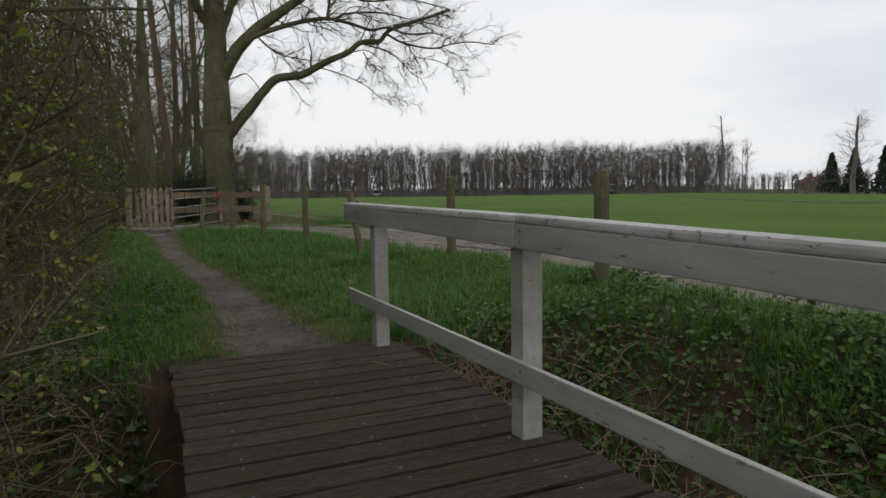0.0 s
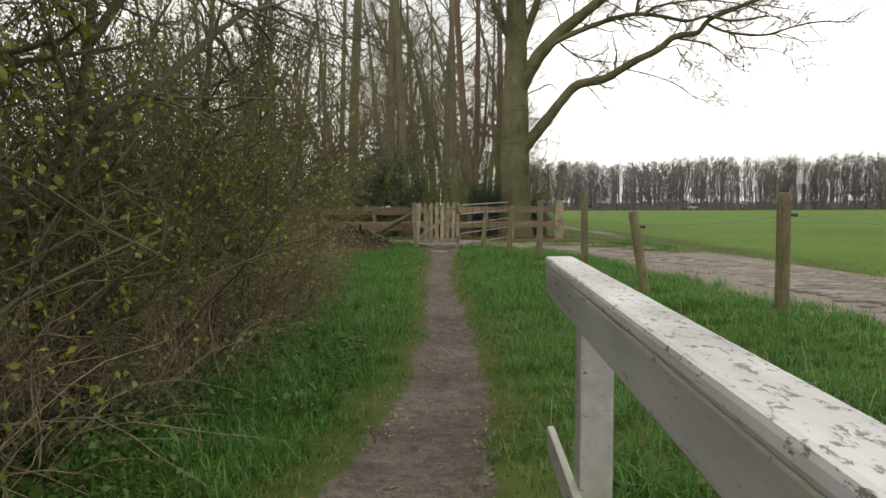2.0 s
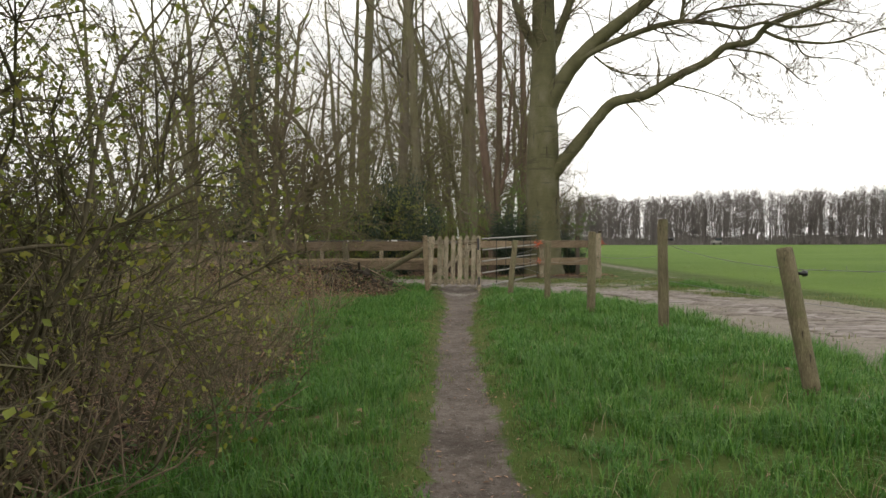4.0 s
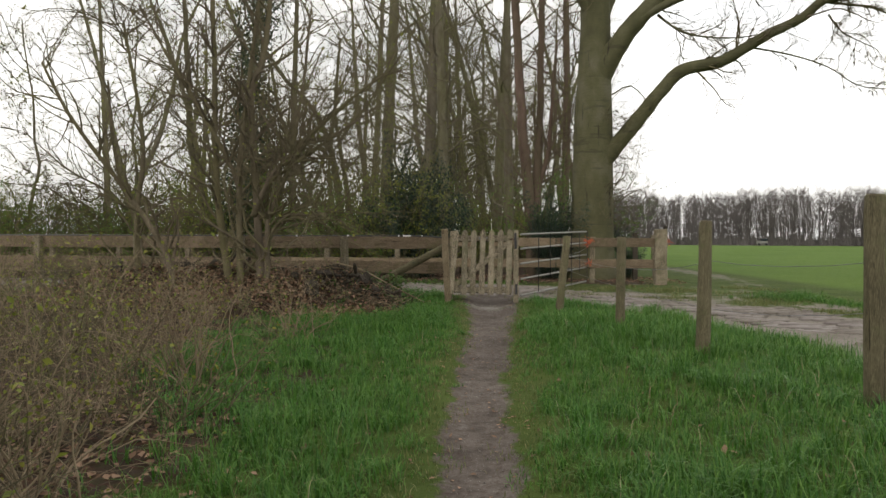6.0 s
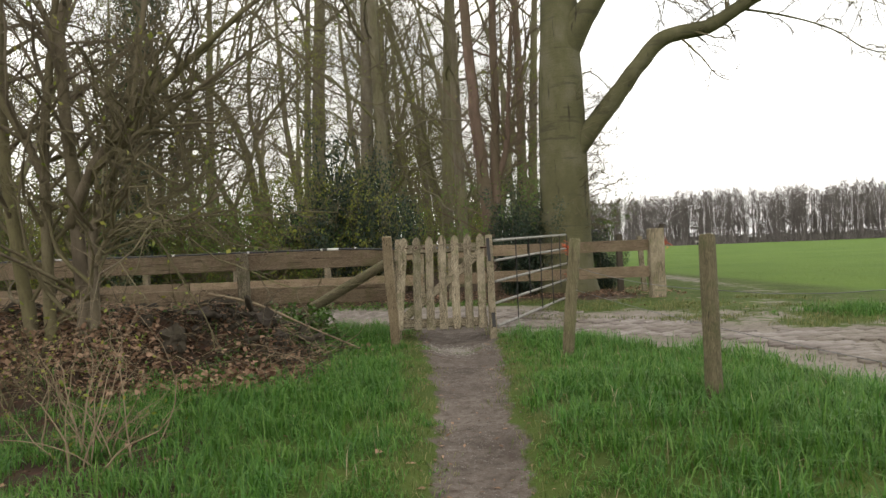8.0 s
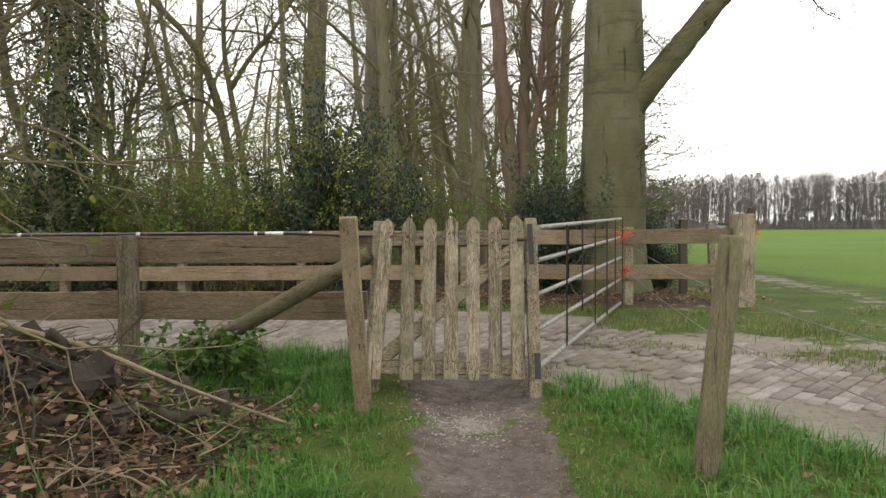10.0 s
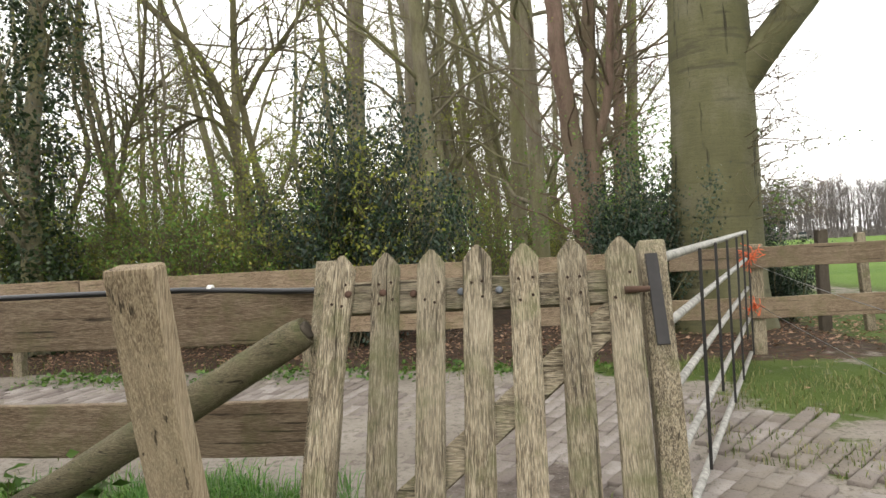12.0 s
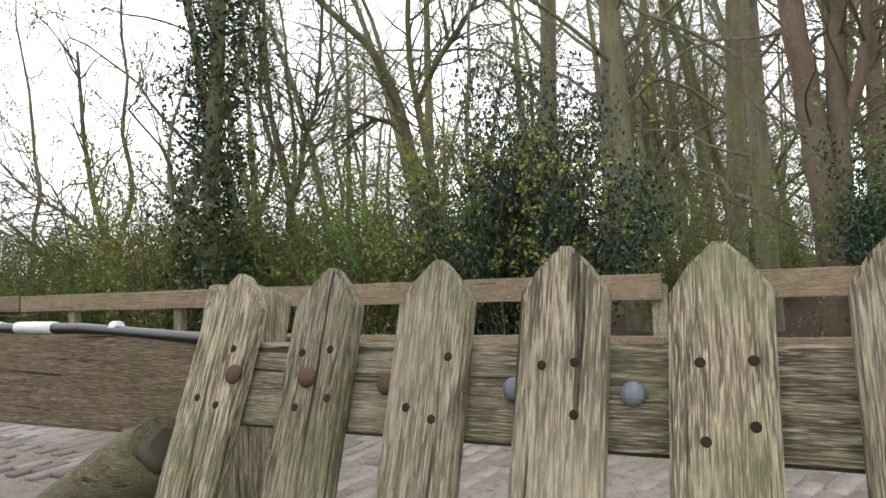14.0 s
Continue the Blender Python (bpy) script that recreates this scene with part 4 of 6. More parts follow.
def build_beech():
    bx, by = 5.05, 26.6
    tree = thing("beech_tree", (bx, by, 0), "massive old beech with a smooth greenish trunk and bare limbs", "tree")
    zs = [-0.3, 0, 0.25, 0.5, 0.9, 1.4, 2.2, 3.0, 3.8, 4.6, 5.6, 7, 9, 11, 14, 18]
    rs = [0.66, 0.64, 0.62, 0.60, 0.585, 0.57, 0.55, 0.54, 0.53, 0.50, 0.44, 0.40, 0.36, 0.30, 0.22, 0.12]
    part("trunk", trunk_piece([(bx + 0.02 * z - 0.004 * z * z * 0.3, by, z) for z in zs], 0.22, rs, 2.0), beech_bark, tree)
    rng = random.Random(21)
    wood, twigs, tips = [], [], []
    big = [
        ([(5.43, 26.40, 3.26), (6.01, 26.33, 3.98), (6.40, 26.26, 4.47), (6.81, 26.19, 4.99), (7.34, 26.11, 5.50), (8.26, 26.04, 5.68), (8.90, 25.97, 6.03), (9.44, 25.90, 6.33), (10.15, 25.83, 6.66), (10.67, 25.76, 7.07), (11.46, 25.69, 7.20), (11.83, 25.61, 7.61), (12.64, 25.54, 7.95), (13.49, 25.47, 8.25), (14.49, 25.40, 8.68)], 0.26, 0.060),
        ([(5.45, 26.30, 6.14), (6.02, 26.19, 6.68), (6.62, 26.08, 7.09), (7.51, 25.97, 7.45), (8.42, 25.86, 7.74), (9.31, 25.75, 7.89), (10.19, 25.64, 7.76), (11.05, 25.53, 7.56), (11.72, 25.42, 7.68), (12.55, 25.31, 7.48), (13.70, 25.20, 7.61)], 0.17, 0.030),
        ([(5.46, 26.40, 5.81), (5.94, 26.29, 6.59), (6.60, 26.17, 7.31), (7.34, 26.06, 7.88), (7.89, 25.94, 8.29), (8.51, 25.83, 8.79), (9.31, 25.71, 9.64), (10.37, 25.60, 10.64)], 0.33, 0.120),
        ([(11.70, 25.60, 7.50), (12.27, 25.50, 7.19), (13.11, 25.40, 7.02), (13.75, 25.30, 7.00), (14.56, 25.20, 7.22), (15.31, 25.10, 7.34), (16.45, 25.00, 7.29)], 0.06, 0.020),
        ([(10.72, 25.90, 7.07), (11.31, 25.76, 6.93), (11.79, 25.62, 6.78), (12.27, 25.48, 6.40), (12.73, 25.34, 5.89), (13.10, 25.20, 5.70)], 0.04, 0.010),
        ([(8.97, 26.10, 6.05), (9.92, 25.98, 5.80), (10.79, 25.85, 5.43), (11.47, 25.73, 4.92), (12.17, 25.60, 4.78)], 0.03, 0.008),
        ([(9.38, 26.00, 7.96), (9.49, 26.00, 8.62), (9.72, 26.00, 9.36)], 0.07, 0.040),
        ([(9.63, 25.90, 7.92), (10.03, 25.72, 8.13), (10.79, 25.54, 8.22), (11.69, 25.36, 8.21), (12.84, 25.18, 7.97), (14.12, 25.00, 7.39)], 0.06, 0.015),
        ([(6.73, 26.30, 7.03), (7.36, 26.20, 6.52), (8.28, 26.10, 6.31), (9.19, 26.00, 6.33), (9.81, 25.90, 6.51)], 0.04, 0.010),
        ([(10.78, 25.80, 6.72), (11.10, 25.70, 6.22), (11.78, 25.60, 5.80)], 0.03, 0.008),
        ([(12.58, 25.40, 7.09), (12.89, 25.30, 6.60), (13.88, 25.20, 6.45), (14.68, 25.10, 6.03)], 0.03, 0.008),
        ([(8.55, 26.00, 8.85), (9.68, 25.75, 8.99), (10.86, 25.50, 8.66), (12.52, 25.25, 8.85), (14.12, 25.00, 8.59)], 0.08, 0.020),
        ([(5.18, 26.50, 6.83), (4.50, 26.33, 7.99), (4.11, 26.17, 9.12), (3.84, 26.00, 10.61)], 0.20, 0.080),
        ([(5.19, 26.60, 6.65), (5.70, 26.70, 8.05), (6.11, 26.80, 9.25), (6.34, 26.90, 10.85)], 0.24, 0.100),
    ]
    for line, r0, r1 in big:
        if r0 > 0.15:
            line = [(bx, by, line[0][2] - 0.75)] + line
        pts = smooth_line(line, 5)
        rr = [r0 + (r1 - r0) * (k / (len(pts) - 1)) ** 0.7 for k in range(len(pts))]
        part("limb", tube(pts, rr, 12, 0.12, r0 * 50), beech_bark, tree)
        row = [(p, (pts[min(i + 1, len(pts) - 1)] - pts[max(i - 1, 0)]).normalized(), rr[i]) for i, p in enumerate(pts)]
        cut = row[int(len(row) * (0.35 if r0 > 0.1 else 0.1)):]
        for _ in range(30 if r0 > 0.1 else 18):
            p, d, q = rng.choice(cut)
            l = rng.uniform(0.6, 2.0) if r0 > 0.05 else rng.uniform(0.4, 1.1)
            sub = limb(rng, p, side_way(rng, d, rng.uniform(0.4, 1.0)), l, min(0.03, q * 0.5), 0.007, 8, 0.17, -0.005, wood)
            twigs_on(rng, sub, twigs, tips, 9, l * 0.45, 0.009, 1, -0.015, 0.2)
    # short shoots low on the trunk and beside it
    for _ in range(85):
        w, z = rng.uniform(-1.0, 1.0), rng.uniform(1.3, 4.6)
        p = Vector((bx + 0.5 * math.cos(w), by + 0.5 * math.sin(w), z))
        sub = limb(rng, p, (math.cos(w), math.sin(w) - 0.2, 0.25), rng.uniform(0.4, 1.5), 0.009, 0.003, 6, 0.24, -0.02, twigs)
        twigs_on(rng, sub, twigs, tips, 4, 0.5, 0.006, 1)
    ob = link_mesh("branch_mass", limbs_mesh("branch_mass", wood, 5), twig_bark, tree)
    ob2 = link_mesh("twig_mass", limbs_mesh("twig_mass", twigs, 3), twig_bark, tree)
    for o in (ob, ob2):
        o.matrix_parent_inverse = Matrix.Translation((-bx, -by, 0))


build_beech()


def make_tree(name, seed, h, r, bark_mat, label, leaves=0, **kw):
    stem, twigs, tips = tall_tree_mesh(seed, h, r, **kw)
    t = thing(name, (0, 0, 0), label, "tree", "woodland trees")
    link_mesh("trunk", limbs_mesh("trunk", stem, 9), bark_mat, t)
    link_mesh("crown", limbs_mesh("crown", twigs, 3), twig_bark, t, "bare grey-brown twigs")
    if leaves:
        rng = np.random.default_rng(seed)
        pts = np.array([tuple(p) for p in tips])
        pick = pts[rng.integers(0, len(pts), leaves)] + rng.normal(0, 0.05, (leaves, 3))
        link_mesh("young_foliage", leaves_mesh("young_foliage", pick, 0.04, rng), buds, t, "sparse yellow-green young leaves")
    return t


KINDS = [
    make_tree("woodland_tree", 1, 19, 0.21, wood_bark, "tall bare woodland tree with a straight greenish trunk", bend=0.010, first=0.12, branches=30, spread_out=1.1),
    make_tree("woodland_tree", 2, 17, 0.19, wood_bark, "tall bare woodland tree with a straight greenish trunk", leaves=1500, first=0.10, branches=30, spread_out=1.1),
    make_tree("woodland_tree", 3, 20, 0.20, red_bark, "tall bare tree with reddish-brown flaky bark", first=0.2, bend=0.014),
    make_tree("woodland_tree", 4, 14, 0.14, wood_bark, "slender crooked tree with sparse young leaves", leaves=2200, bend=0.085, first=0.08, branches=18),
    make_tree("woodland_tree", 5, 9, 0.07, wood_bark, "thin crooked young tree with sparse young leaves", leaves=2200, bend=0.11, first=0.06, branches=18),
]
rt = random.Random(8)
FIXED = [(0, -3.17, 38.0, 1.55), (0, -0.85, 36.0, 1.35), (0, 0.60, 31.0, 1.0), (0, 2.18, 33.0, 1.0), (0, 2.78, 31.0, 0.93),
         (1, 1.3, 41.0, 1.0), (1, 1.75, 46.0, 1.1), (3, 2.6, 39.0, 0.9), (2, 4.7, 34.5, 1.0), (1, -1.6, 43.0, 1.0), (0, 5.4, 37.0, 1.0), (1, 6.3, 43.0, 1.0),
         (4, -1.2, 27.6, 0.8), (4, -6.3, 28.0, 1.0), (3, -7.8, 30.5, 1.0), (4, -3.7, 27.0, 0.75), (4, -9.5, 27.5, 1.0), (3, -11.5, 31.0, 1.0), (4, -14.0, 29.0, 1.0),
         (0, -1.5, 47.0, 1.0), (1, 3.3, 44.0, 1.0), (3, -6.0, 38.0, 1.0), (1, 4.9, 49.0, 1.0), (4, -5.4, 29.3, 0.9), (4, 1.55, 35.0, 0.9), (4, 3.4, 32.5, 0.8), (3, 1.0, 38.0, 1.0), (3, 3.9, 38.0, 0.9), (4, 4.4, 30.5, 0.8), (4, -2.0, 31.5, 0.9), (3, -0.2, 34.5, 0.8)]
first = {}
for k, x, y, s in FIXED + [(rt.choice((0, 1, 1, 3, 4)), rt.uniform(-26, 6.0), rt.uniform(40, 72), rt.uniform(0.88, 1.12)) for _ in range(30)] + [(rt.choice((0, 1, 3)), rt.uniform(-5, 5.5), rt.uniform(46, 80), 1.0) for _ in range(22)]:
    m = Matrix.Translation((x, y, H(x, y))) @ Matrix.Rotation(rt.uniform(0, 6.28), 4, "Z") @ Matrix.Scale(s, 4)
    if k in first:
        copy_thing(KINDS[k], m).scale = (s, s, s)
    else:
        first[k] = 1
        KINDS[k].location, KINDS[k].rotation_euler, KINDS[k].scale = (x, y, H(x, y)), (0, 0, rt.uniform(0, 6.28)), (s, s, s)


def lined_tree(name, lines, seed, bark_mat, label, group="", shoots=14, shoot=1.2, leaves=600, leaf_size=0.035, deep=2, cut=0.3, droop=0.01):
    """A tree whose main stems follow given bent lines; side shoots and twigs grow from them."""
    x, y, z = lines[0][0][0]
    t = thing(name, (x, y, H(x, y)), label, "tree", group)
    r = random.Random(seed)
    wood, twigs, tips = [], [], []
    for line, r0, r1 in lines:
        pts = [p + sway(r, r0 * 0.05) for p in smooth_line(line, 6)]
        rr = [r0 + (r1 - r0) * k / (len(pts) - 1) for k in range(len(pts))]
        part("stem", tube(pts, rr, 12, 0.10, r0 * 40 + seed), bark_mat, t)
        row = [(p, (pts[min(i + 1, len(pts) - 1)] - pts[max(i - 1, 0)]).normalized(), rr[i]) for i, p in enumerate(pts)]
        row = row[int(len(row) * cut):]
        for _ in range(shoots):
            p, d, q = r.choice(row)
            l = shoot * r.uniform(0.5, 1.3)
            sub = limb(r, p, side_way(r, d, r.uniform(0.5, 1.1)), l, min(0.022, q * 0.55), 0.005, 8, 0.16, droop, wood)
            twigs_on(r, sub, twigs, tips, 6, l * 0.45, 0.006, deep - 1, droop, 0.2)
    inv = Matrix.Translation(-Vector(t.location))
    link_mesh("branch_mass", limbs_mesh("branch_mass", wood, 5), bark_mat, t).matrix_parent_inverse = inv
    link_mesh("twig_mass", limbs_mesh("twig_mass", twigs, 3), twig_bark, t).matrix_parent_inverse = inv
    if leaves:
        rng = np.random.default_rng(seed)
        pts = np.array([tuple(p) for p in tips])
        pick = pts[rng.integers(0, len(pts), leaves)] + rng.normal(0, 0.03, (leaves, 3))
        link_mesh("young_foliage", leaves_mesh("young_foliage", pick, leaf_size, rng), buds, t).matrix_parent_inverse = inv
    return t


# the double red-barked tree, the crooked mossy tree and the forked one at the edge of the wood
lined_tree("red_barked_tree", [([(3.50, 28.3, -0.3), (3.50, 28.3, 0.6), (3.47, 28.3, 1.5), (3.36, 28.3, 2.7), (3.20, 28.3, 4.3), (3.05, 28.3, 6.5), (2.9, 28.4, 10.0), (2.9, 28.4, 15.0)], 0.21, 0.10),
                               ([(3.52, 28.35, 0.2), (3.60, 28.4, 1.6), (3.66, 28.5, 3.2), (3.72, 28.6, 4.8), (3.76, 28.7, 8.0), (3.8, 28.8, 13.0)], 0.16, 0.08),
                               ([(3.66, 28.5, 2.6), (3.95, 28.4, 3.6), (4.05, 28.3, 4.8), (4.2, 28.3, 7.0)], 0.09, 0.04)], 201, red_bark,
           "stout tree with reddish flaky bark and a forked trunk", shoots=26, shoot=2.2, leaves=700, cut=0.25)
lined_tree("crooked_tree", [([(-2.55, 29.0, -0.3), (-2.60, 29.0, 1.2), (-2.68, 29.0, 2.2), (-2.92, 29.0, 3.7), (-3.30, 29.0, 4.8), (-3.75, 29.0, 5.5), (-4.6, 29.0, 6.4), (-5.4, 29.0, 7.6)], 0.13, 0.05),
                            ([(-2.35, 29.1, -0.2), (-2.36, 29.1, 1.6), (-2.48, 29.1, 2.8), (-2.72, 29.1, 4.2), (-2.85, 29.1, 5.4), (-2.7, 29.1, 7.5)], 0.10, 0.04),
                            ([(-2.85, 29.0, 3.5), (-3.3, 28.9, 3.95), (-3.9, 28.8, 3.8), (-4.2, 28.8, 3.5)], 0.05, 0.02),
                            ([(-2.72, 29.1, 4.2), (-2.2, 29.0, 4.9), (-1.6, 29.0, 5.6), (-1.0, 29.0, 6.6)], 0.06, 0.025)], 202, hedge_bark,
           "crooked mossy tree with bent stems and young leaves", shoots=22, shoot=1.6, leaves=2200, cut=0.3)
lined_tree("forked_tree", [([(-4.80, 28.0, -0.3), (-4.80, 28.0, 1.5), (-4.79, 28.0, 2.6), (-5.02, 28.0, 3.6), (-5.20, 28.0, 4.8), (-5.2, 28.0, 7.0)], 0.085, 0.03),
                           ([(-4.79, 28.0, 2.5), (-4.55, 28.0, 2.9), (-4.40, 28.0, 3.6), (-4.10, 28.0, 4.3), (-3.9, 28.0, 6.0)], 0.06, 0.025),
                           ([(-8.4, 27.6, -0.2), (-8.5, 27.6, 1.2), (-9.1, 27.5, 2.4), (-9.5, 27.5, 3.8), (-9.7, 27.5, 6.0)], 0.10, 0.03),
                           ([(-8.4, 27.6, 0.6), (-9.2, 27.2, 1.3), (-10.2, 27.0, 1.9), (-11.4, 26.9, 2.7)], 0.06, 0.02),
                           ([(-8.55, 27.6, 1.4), (-9.6, 27.3, 2.5), (-10.8, 27.1, 3.2), (-12.2, 27.0, 4.4)], 0.05, 0.015)], 203, hedge_bark,
           "slender forked trees with bare spreading branches", shoots=32, shoot=1.9, leaves=500, cut=0.25)


# ---- shrubs ----
def shrub_parts(seed, stems, h, out_lean, r, subs, twig_r, wander=0.10, lift=-0.015):
    rng = random.Random(seed)
    wood, twigs, tips = [], [], []
    for k in range(stems):
        w = rng.uniform(0, 6.283)
        lean = rng.uniform(0.1, out_lean)
        d = Vector((math.cos(w) * lean, math.sin(w) * lean, 1))
        l = h * rng.uniform(0.55, 1.1)
        pts = limb(rng, (rng.gauss(0, 0.16), rng.gauss(0, 0.16), -0.06), d, l, r * rng.uniform(0.5, 1.1), r * 0.22, 9, wander, lift, wood)
        twigs_on(rng, pts, twigs, tips, subs, l * 0.32, twig_r, 1, 0.01, 0.2)
    return wood, twigs, tips


def make_shrub(name, seed, label, group, bark_mat, leaf_mat, leaves, leaf_size, **kw):
    reach = kw.pop("reach", 9.0)
    wood, twigs, tips = shrub_parts(seed, **kw)
    wood, twigs = [[s for s in row if math.hypot(s[1].x, s[1].y) < reach] for row in (wood, twigs)]
    tips = [p for p in tips if math.hypot(p.x, p.y) < reach]
    t = thing(name, (0, 0, 0), label, "shrub", group)
    link_mesh("stem_mass", limbs_mesh("stem_mass", wood, 5), bark_mat, t)
    link_mesh("twig_mass", limbs_mesh("twig_mass", twigs, 3), bark_mat, t)
    if leaves:
        rng = np.random.default_rng(seed)
        pts = np.array([tuple(p) for p in tips])
        pick = pts[rng.integers(0, len(pts), leaves)] + rng.normal(0, 0.03, (leaves, 3))
        link_mesh("foliage", leaves_mesh("foliage", pick, leaf_size, rng), leaf_mat, t)
    return t


def scatter(things, places, lo=0.85, hi=1.15, seed=0):
    r = random.Random(seed)
    used = set()
    for k, x, y in places:
        t = things[k]
        s = r.uniform(lo, hi)
        turn = r.uniform(0, 6.283)
        if k in used:
            copy_thing(t, pose(x, y, H(x, y), 0, 0, math.degrees(turn))).scale = (s, s, s)
        else:
            used.add(k)
            t.location, t.rotation_euler, t.scale = (x, y, H(x, y)), (0, 0, turn), (s, s, s)


hedge = [make_shrub("hedge_shrub", 30 + k, "tangled bare hedge shrub with yellow-green young leaves", "hedge beside the path", hedge_bark, buds, 3000, 0.022,
                    stems=17, h=3.7, out_lean=0.55, r=0.013, subs=26, twig_r=0.0036, wander=0.24, lift=-0.018, reach=1.2) for k in range(3)]
rh = random.Random(3)
scatter(hedge, [(k % 3, 0.85 + rh.uniform(-0.2, 0.25), 1.7 + 0.6 * k) for k in range(12)] + [(k % 3, -0.35 + rh.uniform(-0.3, 0.3), -0.6 + 0.9 * k) for k in range(11)]
        + [(k % 3, -1.6 + rh.uniform(-0.4, 0.4), -1 + 1.5 * k) for k in range(7)] + [(1, 0.45, 0.6), (2, 0.1, -1.0)], 0.95, 1.15, 5)
brush = [make_shrub("dry_brush", 40 + k, "low tangle of dry brown canes with few young leaves", "dry brush beside the path", cane_bark if k else hedge_bark, buds, 190, 0.02,
                    stems=20, h=1.15, out_lean=0.9, r=0.0075, subs=5, twig_r=0.003, wander=0.17, lift=-0.045, reach=0.8) for k in range(3)]
rb = random.Random(44)
scatter(brush, [(k % 3, rb.uniform(-2.2, 0.75), rb.uniform(12.6, 16.2)) for k in range(16)] + [(k % 3, rb.uniform(-1.2, 1.2), rb.uniform(8.6, 12.2)) for k in range(8)] + [(k % 3, rh.uniform(0.7, 1.5), rh.uniform(1.6, 5.0)) for k in range(9)] + [(k % 3, 1.25 + rh.uniform(-0.35, 0.2), 3.3 + 0.55 * k) for k in range(11)] + [(k % 3, rh.uniform(-1.6, 1.25), rh.uniform(9.0, 12.3)) for k in range(19)]
        + [(k % 3, rh.uniform(-5.0, -1.2), rh.uniform(11.5, 17)) for k in range(16)] + [(k % 3, rh.uniform(-7.5, -1.5), rh.uniform(12, 19)) for k in range(26)], 0.75, 1.1, 6)
green = [make_shrub("woodland_shrub", 50 + k, "green budding shrub at the edge of the wood", "shrubs behind the rail fence", hedge_bark, fresh_green if k else buds, 4200, 0.036,
                    stems=22, h=3.1, out_lean=0.5, r=0.016, subs=9, twig_r=0.006) for k in range(2)]
scatter(green, [(k % 2, -14 + 0.78 * k, 26.6 + rh.uniform(-0.7, 1.4)) for k in range(19)] + [(k % 2, rh.uniform(-14, 5), rh.uniform(29, 44)) for k in range(17)]
        + [(1, 4.2, 27.6), (1, 5.6, 29.5)], 0.7, 1.1, 7)
scatter([copy_thing(g, pose(0, 0, 0)) for g in green], [(k % 2, -24 + 0.62 * k, 27.4 + rh.uniform(-0.3, 0.3)) for k in range(39)], 0.62, 0.8, 8)


def clump_leaves(rng, n, shape):
    """Leaf places on the skin of a rough body; shape(u) gives radius for height share u."""
    u = rng.uniform(0, 1, n)
    w = rng.uniform(0, 2 * math.pi, n)
    lobes = 1 + 0.22 * np.sin(3 * w + 5 * u) + 0.16 * np.sin(7 * w - 11 * u)
    rad = shape(u) * lobes * np.sqrt(rng.uniform(0.25, 1, n))
    return u, rad * np.cos(w), rad * np.sin(w)


def build_holly(place, size, seed, label, stems=54, spread_out=0.5):
    rng = np.random.default_rng(seed)
    r = random.Random(seed)
    t = thing("evergreen_bush", (*place, 0), label, "bush", "evergreen bushes")
    wood, pts = [], []
    for k in range(stems):
        w, lean = r.uniform(0, 6.283), abs(r.gauss(0, spread_out))
        l = r.uniform(2.2, 4.1) * (1 - 0.42 * min(lean, 1))
        line = limb(r, (r.gauss(0, 0.25), r.gauss(0, 0.25), 0), (math.cos(w) * lean, math.sin(w) * lean, 1), l, 0.03, 0.006, 9, 0.09, 0.005, wood)
        for p, d, q in line[1:]:
            for _ in range(95):
                pts.append(tuple(p + sway(r, 0.16)))
    link_mesh("foliage", leaves_mesh("foliage", np.array(pts), 0.046, rng), holly_leaf, t)
    link_mesh("stem_mass", limbs_mesh("stem_mass", wood, 5), wood_bark, t)
    t.scale = size


build_holly((0.2, 26.5), (0.74, 0.74, 1.04), 5, "dark evergreen holly bush at the edge of the wood", spread_out=0.55)
build_holly((4.0, 26.3), (0.55, 0.55, 0.66), 6, "dark evergreen bush at the foot of the beech", 36)
build_holly((6.15, 27.4), (0.4, 0.4, 0.42), 7, "low dark evergreen bush beside the beech", 26, 0.7)


def build_ivy_tree(place, h, r, leaves, spread_r, label, seed, low=0.0, limbs=14, low_limb=0.12):
    rng = np.random.default_rng(seed)
    rr = random.Random(seed)
    t = thing("ivy_clad_tree", (*place, H(*place)), label, "tree")
    stem, twigs, tips = tall_tree_mesh(seed, h, r, branches=limbs, first=low_limb, bend=0.05)
    link_mesh("trunk", limbs_mesh("trunk", stem, 9), wood_bark, t)
    link_mesh("crown", limbs_mesh("crown", twigs, 3), twig_bark, t)
    u = rng.uniform(low, 1, leaves)
    w = rng.uniform(0, 2 * math.pi, leaves)
    clump = 0.55 + 0.45 * np.sin(u * 23 + 2 * np.sin(w * 2)) * np.sin(w * 3 + u * 9)
    rad = r + spread_r * clump * rng.uniform(0.1, 1, leaves)
    pos = np.array([tuple(s[0]) for s in stem[:22]])
    cx, cy = np.interp(u * h * 0.75, pos[:, 2], pos[:, 0]), np.interp(u * h * 0.75, pos[:, 2], pos[:, 1])
    link_mesh("ivy", leaves_mesh("ivy", np.stack([cx + rad * np.cos(w), cy + rad * np.sin(w), u * h * 0.75], 1), 0.055, rng), ivy_leaf, t, "dark glossy ivy leaves")


